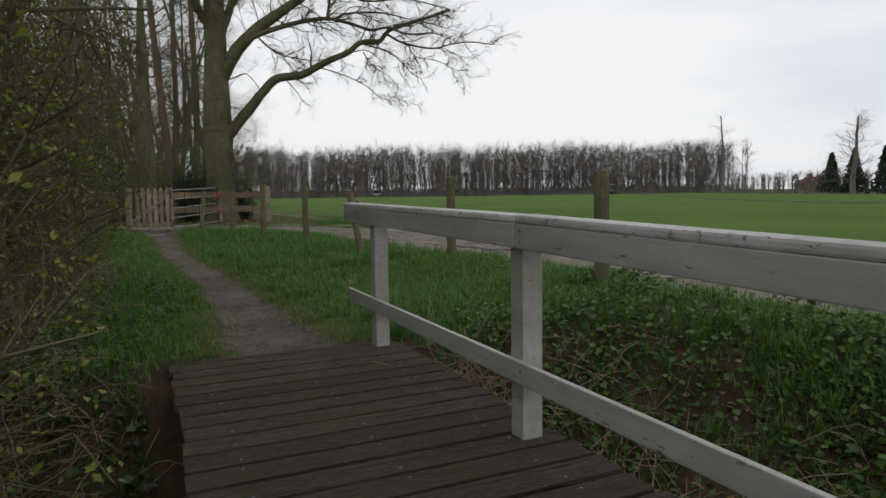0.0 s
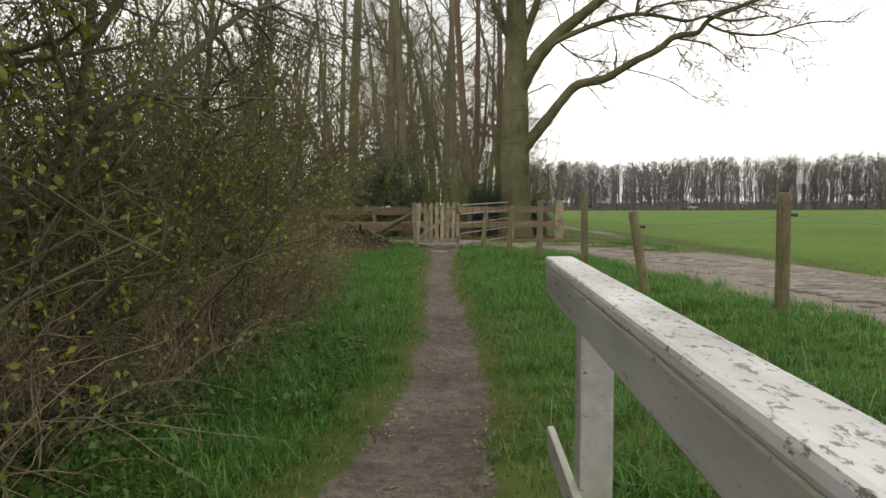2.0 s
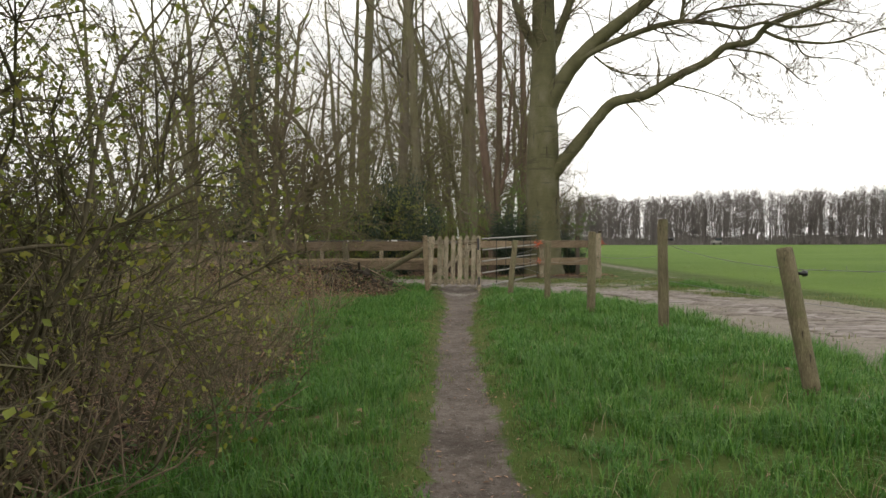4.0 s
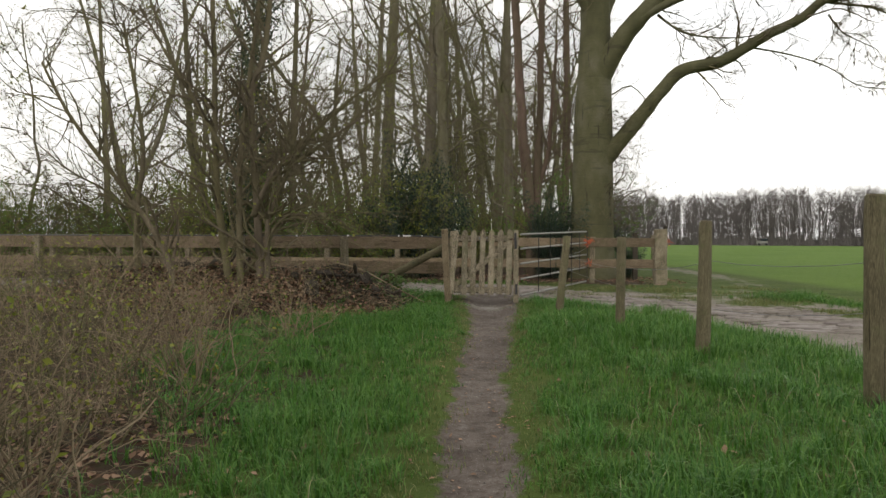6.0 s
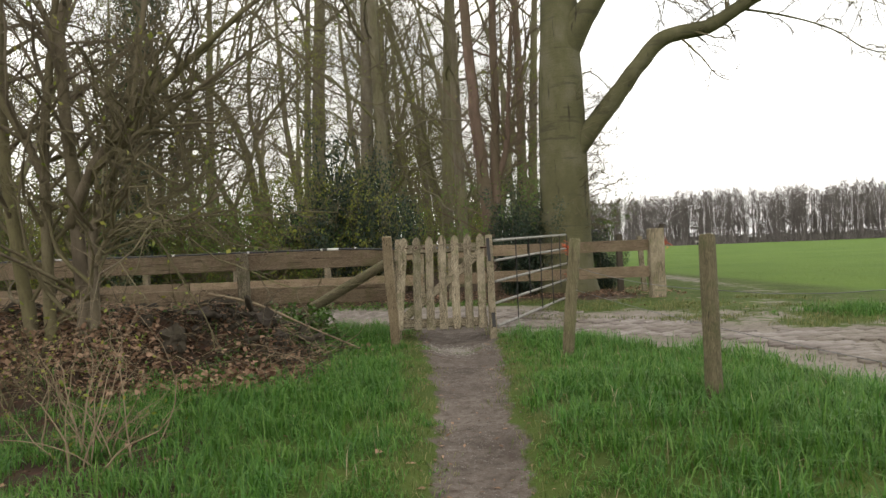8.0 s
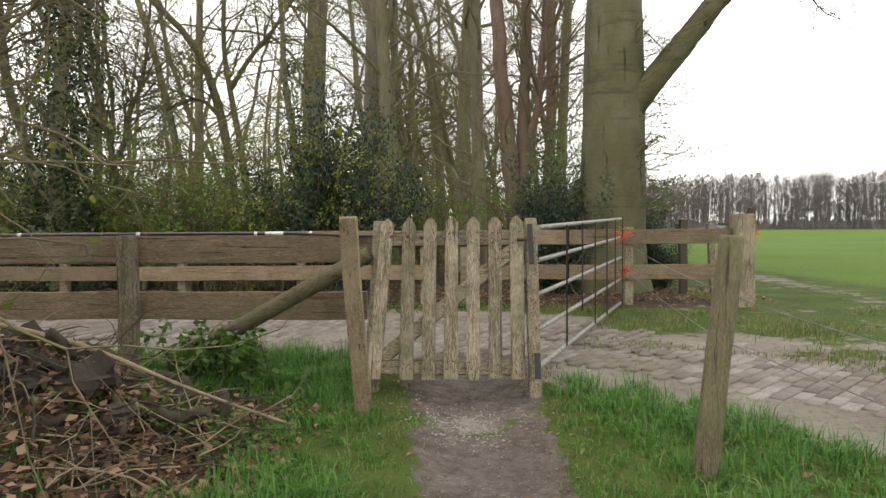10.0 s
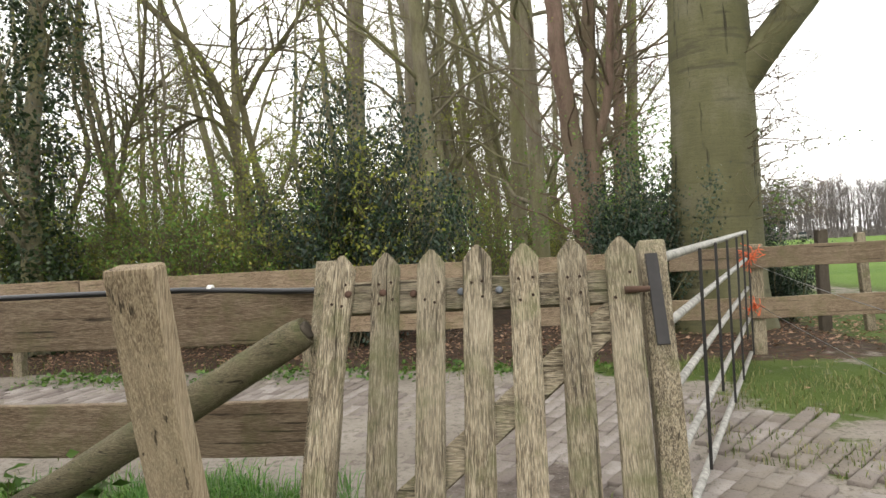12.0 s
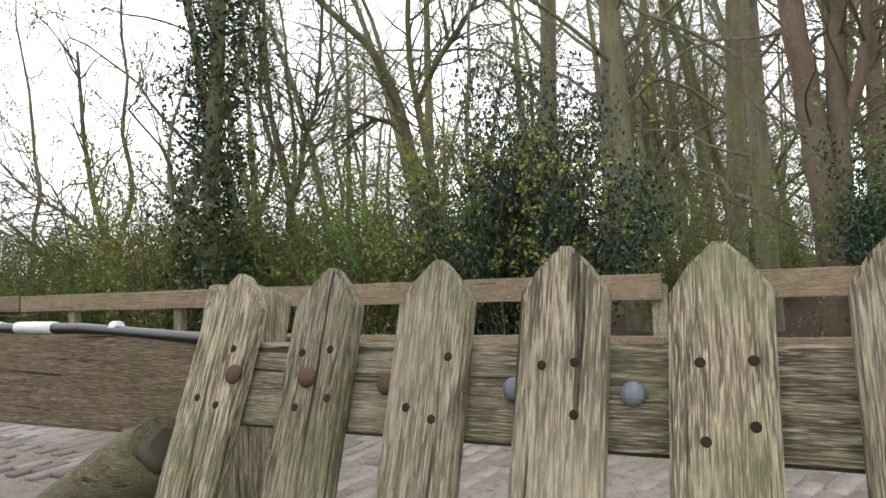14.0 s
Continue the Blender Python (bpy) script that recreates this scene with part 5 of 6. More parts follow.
build_ivy_tree((-4.8, 26.2), 12, 0.16, 11000, 0.85, "tree wrapped in dark ivy behind the fence", 61)
build_ivy_tree((0.35, 4.6), 8, 0.13, 5500, 0.36, "hedge tree wrapped in dark ivy beside the path", 62, limbs=12, low_limb=0.3)
build_ivy_tree((-0.5, 2.6), 8, 0.12, 9000, 0.8, "hedge tree hung with dark ivy above the ditch", 63, limbs=14, low_limb=0.25)
lined_tree("hedge_tree", [([(0.95, 5.0, -0.2), (0.98, 5.0, 0.5), (1.02, 5.0, 1.1), (0.95, 5.0, 1.9), (1.0, 5.05, 2.9), (0.9, 5.1, 4.4)], 0.06, 0.022),
                          ([(1.0, 5.0, 0.75), (1.28, 5.1, 1.15), (1.38, 5.2, 1.9), (1.45, 5.3, 3.0)], 0.045, 0.015),
                          ([(1.38, 5.15, 1.5), (1.65, 5.4, 1.75), (1.95, 5.8, 2.2), (2.1, 6.2, 2.4)], 0.026, 0.008),
                          ([(0.98, 5.0, 0.6), (0.6, 4.9, 1.2), (0.35, 4.8, 2.2), (0.2, 4.7, 3.4)], 0.04, 0.014),
                          ([(1.38, 5.2, 1.9), (1.8, 5.3, 2.5), (2.3, 5.2, 2.85), (2.8, 5.2, 2.95)], 0.028, 0.008),
                          ([(0.35, 4.8, 2.2), (1.0, 4.2, 2.75), (1.8, 3.9, 2.95), (2.4, 3.9, 2.9)], 0.03, 0.008),
                          ([(1.45, 5.3, 2.8), (1.9, 6.0, 3.3), (2.5, 6.5, 3.4)], 0.024, 0.008),
                          ([(0.2, 3.2, 1.2), (0.6, 3.0, 2.0), (1.2, 3.0, 2.6), (1.9, 3.3, 2.9)], 0.03, 0.008),
                          ([(1.0, 6.8, -0.2), (1.05, 6.9, 0.9), (1.25, 7.0, 1.8), (1.3, 7.2, 3.2)], 0.05, 0.014)], 204, hedge_bark,
           "small branching hedge tree with yellow-green young leaves", shoots=24, shoot=0.8, leaves=900, leaf_size=0.026, cut=0.15, droop=-0.02)


lined_tree("multi_stem_tree", [([(-0.92, 17.2, -0.1), (-1.0, 17.2, 0.55), (-1.12, 17.2, 1.4), (-1.18, 17.2, 2.2), (-1.22, 17.25, 3.6), (-1.3, 17.3, 5.2)], 0.062, 0.03),
                               ([(-0.76, 17.15, -0.1), (-0.79, 17.15, 0.5), (-0.83, 17.2, 1.5), (-0.80, 17.2, 2.3), (-0.70, 17.2, 3.1), (-0.5, 17.2, 4.6)], 0.055, 0.025),
                               ([(-0.56, 17.2, -0.1), (-0.52, 17.2, 0.55), (-0.58, 17.2, 1.7), (-0.65, 17.2, 3.0), (-0.45, 17.2, 3.7), (-0.3, 17.2, 5.2)], 0.070, 0.03),
                               ([(-0.42, 17.1, -0.1), (-0.37, 17.1, 0.6), (-0.36, 17.1, 1.3), (-0.12, 17.1, 1.9), (0.1, 17.1, 2.9), (0.25, 17.1, 4.2)], 0.045, 0.016),
                               ([(-0.60, 17.15, 1.35), (-0.35, 17.1, 1.85), (-0.05, 17.1, 2.18), (0.49, 17.05, 2.66), (1.13, 17.0, 3.14), (1.5, 17.0, 3.3)], 0.045, 0.012),
                               ([(-0.54, 17.2, 1.5), (-0.30, 17.1, 1.85), (0.30, 17.0, 2.22), (0.77, 17.0, 2.54), (1.23, 16.95, 2.81)], 0.040, 0.010),
                               ([(-0.40, 17.1, 0.95), (-0.2, 17.05, 1.25), (-0.02, 17.0, 1.36), (0.44, 17.0, 1.37), (0.75, 17.0, 1.55)], 0.026, 0.008),
                               ([(-0.83, 17.2, 1.75), (-0.95, 17.15, 2.1), (-1.37, 17.1, 2.86), (-1.81, 17.0, 3.63), (-2.2, 17.0, 4.3)], 0.04, 0.014),
                               ([(-1.6, 16.9, -0.1), (-1.75, 16.9, 0.8), (-2.3, 16.8, 1.7), (-2.9, 16.6, 2.6), (-3.3, 16.5, 3.4)], 0.05, 0.016),
                               ([(-2.4, 17.4, -0.1), (-2.5, 17.4, 1.2), (-2.4, 17.4, 2.5), (-2.7, 17.4, 4.2)], 0.05, 0.02)], 205, twig_bark,
           "small multi-stemmed tree with pale grey bark beside the brush pile", shoots=30, shoot=1.2, leaves=900, leaf_size=0.032, cut=0.2)


# ---- brush pile ----
def build_pile():
    r = random.Random(81)
    pile = thing("brush_pile", (-0.7, 17.4, H(-0.7, 17.4)), "heap of cut sticks, rotten wood and dead leaves", "brush pile")
    inv = Matrix.Translation(-Vector(pile.location))
    sticks, dark = [], []
    for k in range(1700):
        x, y = r.uniform(-3.8, 1.45), r.gauss(17.85, 0.36)
        d = Vector((r.gauss(0, 1), r.gauss(0, 0.8), r.gauss(0, 0.3)))
        limb(r, (x, y, H(x, y) + r.uniform(0, 0.12)), d, r.uniform(0.12, 0.5), r.uniform(0.002, 0.007), 0.0015, 4, 0.22, -0.04, sticks if k % 3 == 0 else dark)
    for mesh, mat, label in ((sticks, cane_bark, "pale dry sticks"), (dark, dark_debris, "dark damp sticks")):
        link_mesh("stick_mass", limbs_mesh("stick_mass", mesh, 5), mat, pile, label).matrix_parent_inverse = inv
    for k in range(90):
        x, y = r.uniform(-3.2, 1.25), r.gauss(17.9, 0.26)
        a = Vector((x, y, H(x, y) + r.uniform(0.0, 0.12)))
        b = a + Vector((r.gauss(0, 1), r.gauss(0, 0.6), r.gauss(0, 0.45))).normalized() * r.uniform(0.12, 0.42)
        rad = r.uniform(0.010, 0.030)
        part("rotten_log", tube([a.lerp(b, f) + sway(r, 0.012) for f in (0, 0.04, 0.3, 0.5, 0.7, 0.96, 1)], [rad * r.uniform(0.7, 1.2) * f for f in (0.6, 0.95, 1, 1, 1, 0.9, 0.5)], 9, 0.9, k * 3.3), dark_debris, pile)
    for k in range(46):
        x, y = r.uniform(-3.0, 1.1), r.gauss(17.9, 0.2)
        bm = bmesh.new()
        bmesh.ops.create_icosphere(bm, subdivisions=3, radius=r.uniform(0.05, 0.13))
        for v in bm.verts:
            v.co *= 1 + 0.75 * noise.noise(v.co * 14 + Vector((k * 3.1, 0, 0))) + 0.35 * noise.noise(v.co * 38 + Vector((0, k * 2.3, 0)))
        bmesh.ops.scale(bm, vec=(r.uniform(0.8, 1.7), 1, r.uniform(0.6, 1.1)), verts=bm.verts)
        bmesh.ops.translate(bm, vec=(x, y, H(x, y) + 0.03), verts=bm.verts)
        part("clod", bm, dark_debris, pile, "dark clod of earth and rotten bark")
    part("long_stick", tube(smooth_line([(0.3, 17.85, 0.70), (0.75, 17.9, 0.58), (1.25, 18.1, 0.30), (1.65, 18.35, 0.06)]), [0.013] * 8 + [0.009] * 8, 8, 0.1), cane_bark, pile, "long pale stick")
    for k, (x, y, h) in enumerate(((1.08, 18.28, 0.20), (1.22, 18.45, 0.19))):
        s = thing("tree_stump", (x, y, H(x, y)), "small black rotten stump standing in the grass", "stump", "rotten stumps")
        bm = tube([(x, y, H(x, y) - 0.05), (x, y, H(x, y) + h * 0.5), (x + 0.01, y, H(x, y) + h * 0.85), (x + 0.02, y, H(x, y) + h)], [0.055, 0.05, 0.042, 0.015], 10, 0.8, k * 4.1)
        part("wood", bm, dark_debris, s)


build_pile()


def build_nettles(x, y, wide, tall, seed):
    rng = np.random.default_rng(seed)
    r = random.Random(seed)
    t = thing("nettle_clump", (x, y, H(x, y)), "clump of fresh green nettles beside the brace pole", "plant")
    wood, pts = [], []
    for _ in range(34):
        line = limb(r, (r.gauss(0, wide * 0.4), r.gauss(0, wide * 0.3), -0.02), (r.gauss(0, 0.35), r.gauss(0, 0.35), 1), tall * r.uniform(0.5, 1.1), 0.004, 0.002, 6, 0.1, 0.0, wood)
        for p, d, q in line[1:]:
            for _ in range(5):
                pts.append(tuple(p + sway(r, 0.025)))
    link_mesh("stem_mass", limbs_mesh("stem_mass", wood, 4), hedge_bark, t)
    link_mesh("foliage", leaves_mesh("foliage", np.array(pts), 0.042, rng, 0.4), herb_leaf, t)


build_nettles(0.78, 19.36, 0.42, 0.34, 41)


# ---- far woods, left and right ----
def build_far_wood(name, line, count, depth, h, seed, label):
    r = random.Random(seed)
    segs = []
    total = [0]
    for a, b in zip(line, line[1:]):
        total.append(total[-1] + math.dist(a, b))
    for _ in range(count):
        u = r.uniform(0, total[-1])
        i = max(k for k in range(len(line) - 1) if total[k] <= u)
        f = (u - total[i]) / (total[i + 1] - total[i])
        a, b = line[i], line[i + 1]
        n = Vector((-(b[1] - a[1]), b[0] - a[0])).normalized()
        off = r.uniform(0, depth)
        x, y = a[0] + (b[0] - a[0]) * f + n.x * off, a[1] + (b[1] - a[1]) * f + n.y * off
        hh = h * r.uniform(0.86, 1.0) * (1 + 0.035 * math.sin(u * 0.11) + 0.03 * math.sin(u * 0.43))
        rad = r.uniform(0.10, 0.22)
        pts = limb(r, (x, y, -0.3), (0, 0, 1), hh * 0.9, rad, 0.05, 8, 0.03, 0.05, segs)
        for _ in range(13):
            p, d, q = r.choice(pts[2:])
            sub = limb(r, p, side_way(r, d, r.uniform(0.3, 0.85)), hh * r.uniform(0.10, 0.24), q * 0.4, 0.03, 3, 0.15, 0.06, segs)
            for _ in range(6):
                p2, d2, q2 = r.choice(sub[1:])
                limb(r, p2, side_way(r, d2, r.uniform(0.3, 1.0)), hh * r.uniform(0.07, 0.17), 0.030, 0.012, 1, 0.15, 0.04, segs)
        for _ in range(9):
            limb(r, (x + r.gauss(0, 3), y + r.gauss(0, 3), -0.3), (r.gauss(0, 0.4), r.gauss(0, 0.4), 1), r.uniform(1.2, 5.4) * h / 16, 0.14, 0.03, 3, 0.25, 0.0, segs)
    # the haze over the far rows is in the bark colour
    ob = link_mesh(name, limbs_mesh(name, segs, 3), hazed_far_bark)
    return tagged(ob, label, "trees", kind="stuff")


FAR_LINE = [(16, 242), (186, 156)]
build_far_wood("far_wood", FAR_LINE, 1150, 40, 16.8, 91, "long row of bare brown trees beyond the green field")
build_far_wood("far_wood", [(-150, 60), (-120, 110), (-70, 150), (-20, 170)], 170, 30, 15, 92, "bare brown trees far behind the wood")
build_far_wood("far_wood", [(150, 140), (160, 100), (150, 60), (150, 0)], 110, 12, 5.5, 93, "low bare trees and bushes at the far edge of the field")


build_far_wood("far_wood", [(128, 112), (120, 92), (112, 78), (104, 52), (100, 30)], 80, 5, 4.2, 94, "low bare bushes before the far house")


def build_distance():
    far_oak = make_tree("field_tree", 7, 19, 0.45, hazed_far_bark, "tall thin bare tree standing at the far field edge", branches=22, first=0.25)
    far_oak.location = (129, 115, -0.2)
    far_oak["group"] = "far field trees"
    oak = make_tree("field_tree", 9, 12.5, 0.26, hazed_far_bark, "broad bare tree with a round crown beside a house", branches=48, first=0.2, spread_out=1.0)
    oak.location, oak.scale = (103, 66, -0.2), (1.7, 1.7, 1.0)
    oak["group"] = "far field trees"
    brick_red = plain("red_roof_tiles", (0.17, 0.055, 0.036, 1), 0.8, 0.2)
    wall_mat = plain("brown_brick_wall", (0.20, 0.12, 0.085, 1), 0.9, 0.2)
    glass = plain("dark_window_glass", (0.03, 0.035, 0.04, 1), 0.1, 0.5)
    house = thing("house", (126, 89, 0), "low brick house with a red tiled roof far across the field", "house")
    part("wall", beam((121.5, 89, 1.3), (130.5, 89, 1.3), 6.5, 2.8, 0.05), wall_mat, house)
    bm = bmesh.new()
    v = [bm.verts.new(p) for p in ((121, 85.3, 2.7), (131, 85.3, 2.7), (131, 92.7, 2.7), (121, 92.7, 2.7), (122, 89, 4.9), (130, 89, 4.9))]
    for f in ((0, 1, 5, 4), (2, 3, 4, 5), (0, 4, 3), (1, 2, 5), (3, 2, 1, 0)):
        bm.faces.new([v[k] for k in f])
    part("roof", bm, brick_red, house, "red tiled roof")
    part("chimney", beam((124, 89.3, 4), (124, 89.3, 5.6), 0.7, 0.7, 0.03), wall_mat, house)
    for x in (123.5, 126, 128.5):
        part("window", beam((x - 0.5, 85.72, 1.5), (x + 0.5, 85.72, 1.5), 0.1, 1.1, 0.02), glass, house)
    house.location = (168, 119, -0.8)
    shed = thing("white_shed", (110, 63, 0), "low white shed with a shallow roof far across the field", "shed")
    part("wall", beam((107.5, 63, 0.9), (112.5, 63, 0.9), 3, 1.8, 0.03), white_plastic, shed)
    part("roof", beam((107.2, 63, 1.95), (112.8, 63, 1.95), 3.4, 0.25, 0.03), zinc, shed)
    van = thing("utility_vehicle", (70, 199, 0), "small white utility vehicle parked at the far wood", "vehicle")
    part("body", beam((68.8, 199, 0.85), (71.4, 199, 0.85), 1.6, 0.7, 0.15), galvanised, van)
    part("cab", beam((69.9, 199, 1.6), (71.5, 199, 1.6), 1.4, 0.8, 0.2), glass, van)
    for x in (69.1, 71.0):
        part("wheel", tube([(x, 198.1, 0.35), (x, 198.35, 0.35)], [0.36, 0.36], 14), black_plastic, van)
    conifer = thing("conifer", (112, 76, 0), "dark conifer beside the far house", "tree", "far conifers")
    rng = np.random.default_rng(12)
    u, x, y = clump_leaves(rng, 2500, lambda u: 2.0 * (1.02 - u))
    link_mesh("foliage", leaves_mesh("foliage", np.stack([x, y, 0.3 + u * 6.5], 1), 0.3, rng), holly_leaf, conifer)
    part("trunk", tube([(112, 76, -0.2), (112, 76, 6)], [0.2, 0.05], 8), wood_bark, conifer)
    for x, y in ((106, 68), (101, 60)):
        copy_thing(conifer, pose(x, y, 0, 0, 0, 40 * x))


build_distance()


# ---- grass ----
def wide_path(y):
    return np.interp(y, [3, 5, 7, 12, 16, 18, 19.5], [0.34, 0.26, 0.22, 0.16, 0.21, 0.34, 0.44])


def sow(n, x0, x1, y0, y1, seed, keep):
    rng = np.random.default_rng(seed)
    x, y = rng.uniform(x0, x1, n), rng.uniform(y0, y1, n)
    k = rng.uniform(0, 1, n) < keep(x, y)
    return x[k], y[k], rng


def clear(x, y):
    dp, dl = line_distance(PATH_LINE, x, y), line_distance(LANE_LINE, x, y)
    w = wide_path(y)
    off_bridge = 1 - ((x > 2.3) & (x < 3.95) & (y < 3.68))
    return dp - w, dl, off_bridge


def meadow_keep(x, y):
    e, dl, ob = clear(x, y)
    left = step(0.9, 2.0, x + 0.3 * ripple(x, y, 0.7) + 1.3 * step(11.5, 13.5, y))
    left = left * (1 - step(16.3, 16.9, y) * step(19.2, 18.8, y) * step(1.75, 1.3, x) * 0.93)
    shade = 1 - 0.75 * step(3.9, 3.3, y) * step(6.0, 5.2, x)
    return step(-0.02, 0.34, e + 0.16 * ripple(x, y, 4.0)) * step(1.35, 2.0, dl + 0.2 * ripple(x, y, 1.7)) * left * ob * shade


def build_grass():
    # blades stand in tufts that share a lean
    tx, ty, rng = sow(24000, -2.5, 8.5, 0.5, 20.7, 1, meadow_keep)
    size = rng.uniform(0.5, 1.25, len(tx)) * (0.6 + 0.5 * step(-0.4, 0.7, ripple(tx, ty, 1.1) + 0.6 * ripple(tx, ty, 2.9)))
    k = np.repeat(np.arange(len(tx)), rng.integers(14, 26, len(tx)))
    x, y = tx[k] + rng.normal(0, 0.045, len(k)), ty[k] + rng.normal(0, 0.045, len(k))
    on = clear(x, y)[0] > -0.04
    x, y, k = x[on], y[on], k[on]
    e = clear(x, y)[0]
    hgt = (0.045 + 0.125 * step(0.0, 0.55, e)) * size[k] * rng.uniform(0.6, 1.2, len(x))
    me = blades_mesh("meadow_grass", x, y, height(x, y) - 0.005, hgt, rng.uniform(0.004, 0.0085, len(x)), rng, 1.25)
    tagged(link_mesh("meadow_grass", me, grass_blade), "lush spring grass beside the footpath", "grass", kind="stuff")
    # coarse taller tussocks, darker than the sward
    tx, ty, rng = sow(3400, -0.5, 8.2, 3.2, 20.6, 64, lambda x, y: meadow_keep(x, y) * step(0.1, 0.5, clear(x, y)[0]) * step(-0.1, 0.6, ripple(x, y, 1.45) + 0.5 * ripple(x, y, 3.7)))
    k = np.repeat(np.arange(len(tx)), rng.integers(20, 44, len(tx)))
    x, y = tx[k] + rng.normal(0, 0.05, len(k)), ty[k] + rng.normal(0, 0.05, len(k))
    hgt = rng.uniform(0.10, 0.22, len(tx))[k] * rng.uniform(0.6, 1.15, len(k))
    me = blades_mesh("tussock_grass", x, y, height(x, y) - 0.005, hgt, rng.uniform(0.004, 0.008, len(k)), rng, 1.5)
    tagged(link_mesh("tussock_grass", me, tussock_blade), "coarse dark green tussocks in the meadow", "grass", kind="stuff")
    x, y, rng = sow(60000, 1.6, 4.4, 3.7, 20.4, 2, lambda x, y: step(-0.10, 0.12, clear(x, y)[0] + 0.1 * ripple(x, y, 5)) * step(0.5, 0.15, clear(x, y)[0]) * clear(x, y)[2] * 0.8)
    me = blades_mesh("edge_grass", x, y, height(x, y) - 0.004, rng.uniform(0.018, 0.06, len(x)), rng.uniform(0.003, 0.006, len(x)), rng, 1.0)
    tagged(link_mesh("edge_grass", me, verge_blade), "short yellowish grass along the trodden path", "grass", kind="stuff")
    x, y, rng = sow(250000, -14, 16, -4, 34, 3, lambda x, y: np.maximum(step(1.0, 1.7, line_distance(LANE_LINE, x, y) + 0.5 * ripple(x, y, 1.3)) * step(3.4, 2.0, line_distance(LANE_LINE, x, y)) * 0.7 * ((x > 5.6) | (y > 20.2)),
                    0.02 * (x > 9.5)) * (0.4 + 0.6 * step(-0.2, 0.4, ripple(x, y, 1.9))))
    gx, gy, _ = sow(26000, 3.6, 8.6, 16.0, 24.1, 65, lambda x, y: step(5.1, 5.6, np.hypot(x - 2.8, y - 15.6)) * step(0.0, 0.5, ripple(x, y, 2.1) + 0.5 * ripple(x, y, 5.2)))
    x, y = np.concatenate([x, gx]), np.concatenate([y, gy])
    me = blades_mesh("verge_grass", x, y, height(x, y) - 0.004, rng.uniform(0.03, 0.09, len(x)), rng.uniform(0.005, 0.010, len(x)), rng, 0.9)
    tagged(link_mesh("verge_grass", me, verge_blade), "thin yellowish grass along the lane", "grass", kind="stuff")
    x, y, rng = sow(3200, 2.0, 8, -0.5, 20, 4, lambda x, y: step(0.2, 0.5, clear(x, y)[0]) * step(1.7, 2.2, clear(x, y)[1]) * clear(x, y)[2])
    me = blades_mesh("dry_straw", x, y, height(x, y), rng.uniform(0.05, 0.2, len(x)), rng.uniform(0.003, 0.005, len(x)), rng, 1.5)
    tagged(link_mesh("dry_straw", me, straw_blade), "scattered dry straw in the grass", "straw", kind="stuff")


build_grass()


def build_litter():
    x, y, rng = sow(105000, -5, 7.2, -2, 28, 5, lambda x, y: np.clip(step(2.1, 0.9, x) * step(20, 18.6, y) * (1 + 0.6 * step(6.5, 4.5, y)) * (1 - 0.9 * step(12, 13.5, y) * step(16.9, 16.3, y)) + 1.0 * step(16.6, 17.2, y) * step(18.9, 18.4, y) * step(1.9, 1.4, x) + step(24.2, 25, y) * 0.5 + 0.8 * step(3.4, 2.4, y) * step(6.4, 5.4, x) + 0.025, 0, 1) * clear(x, y)[2] * step(0.2, 0.4, clear(x, y)[0]) * step(1.5, 2.0, clear(x, y)[1]))
    pts = np.stack([x, y, height(x, y) + rng.uniform(0.004, 0.03, len(x))], 1)
    tagged(link_mesh("fallen_leaves", leaves_mesh("fallen_leaves", pts, 0.042, rng, 0.75, 1.3), dry_leaf), "brown fallen leaves on the ground", "foliage", kind="stuff")
    # low green herbs: on the ditch banks, under the hedge and along the far fence
    x, y, rng = sow(210000, -6, 7.4, 0.0, 26, 6, lambda x, y: np.clip(0.75 * step(4.6, 2.6, y) * step(0.4, 1.6, y) * ((x > 3.9) | (x < 2.4)) * step(6.9, 6.2, x) + 0.6 * step(0.7, 1.2, x) * step(2.3, 1.5, x) * step(9, 6, y)
                    + 0.85 * np.exp(-((y - 23.95) / 0.3) ** 2) * (x < 4.2) + 0.5 * np.exp(-((x - 0.95) / 0.45) ** 2 - ((y - 19.3) / 0.3) ** 2) * 2, 0, 1) * clear(x, y)[2] * step(-0.6, 0.1, ripple(x, y, 1.6) + 0.5 * ripple(x, y, 4)) * step(0.1, 0.3, clear(x, y)[0]))
    bush_up = 0.06 + 0.16 * np.exp(-((x - 0.95) / 0.3) ** 2 - ((y - 19.35) / 0.22) ** 2) * 2 + 0.05 * ripple(x, y, 3)
    pts = np.stack([x, y, height(x, y) + rng.uniform(0.01, 1, len(x)) * np.maximum(bush_up + 0.07 * step(4.6, 3.0, y), 0.04)], 1)
    tagged(link_mesh("low_herbs", leaves_mesh("low_herbs", pts, 0.042, rng, 0.45, 1.4), herb_leaf), "low green herbs and nettles on the bank", "herbs", kind="stuff")


build_litter()


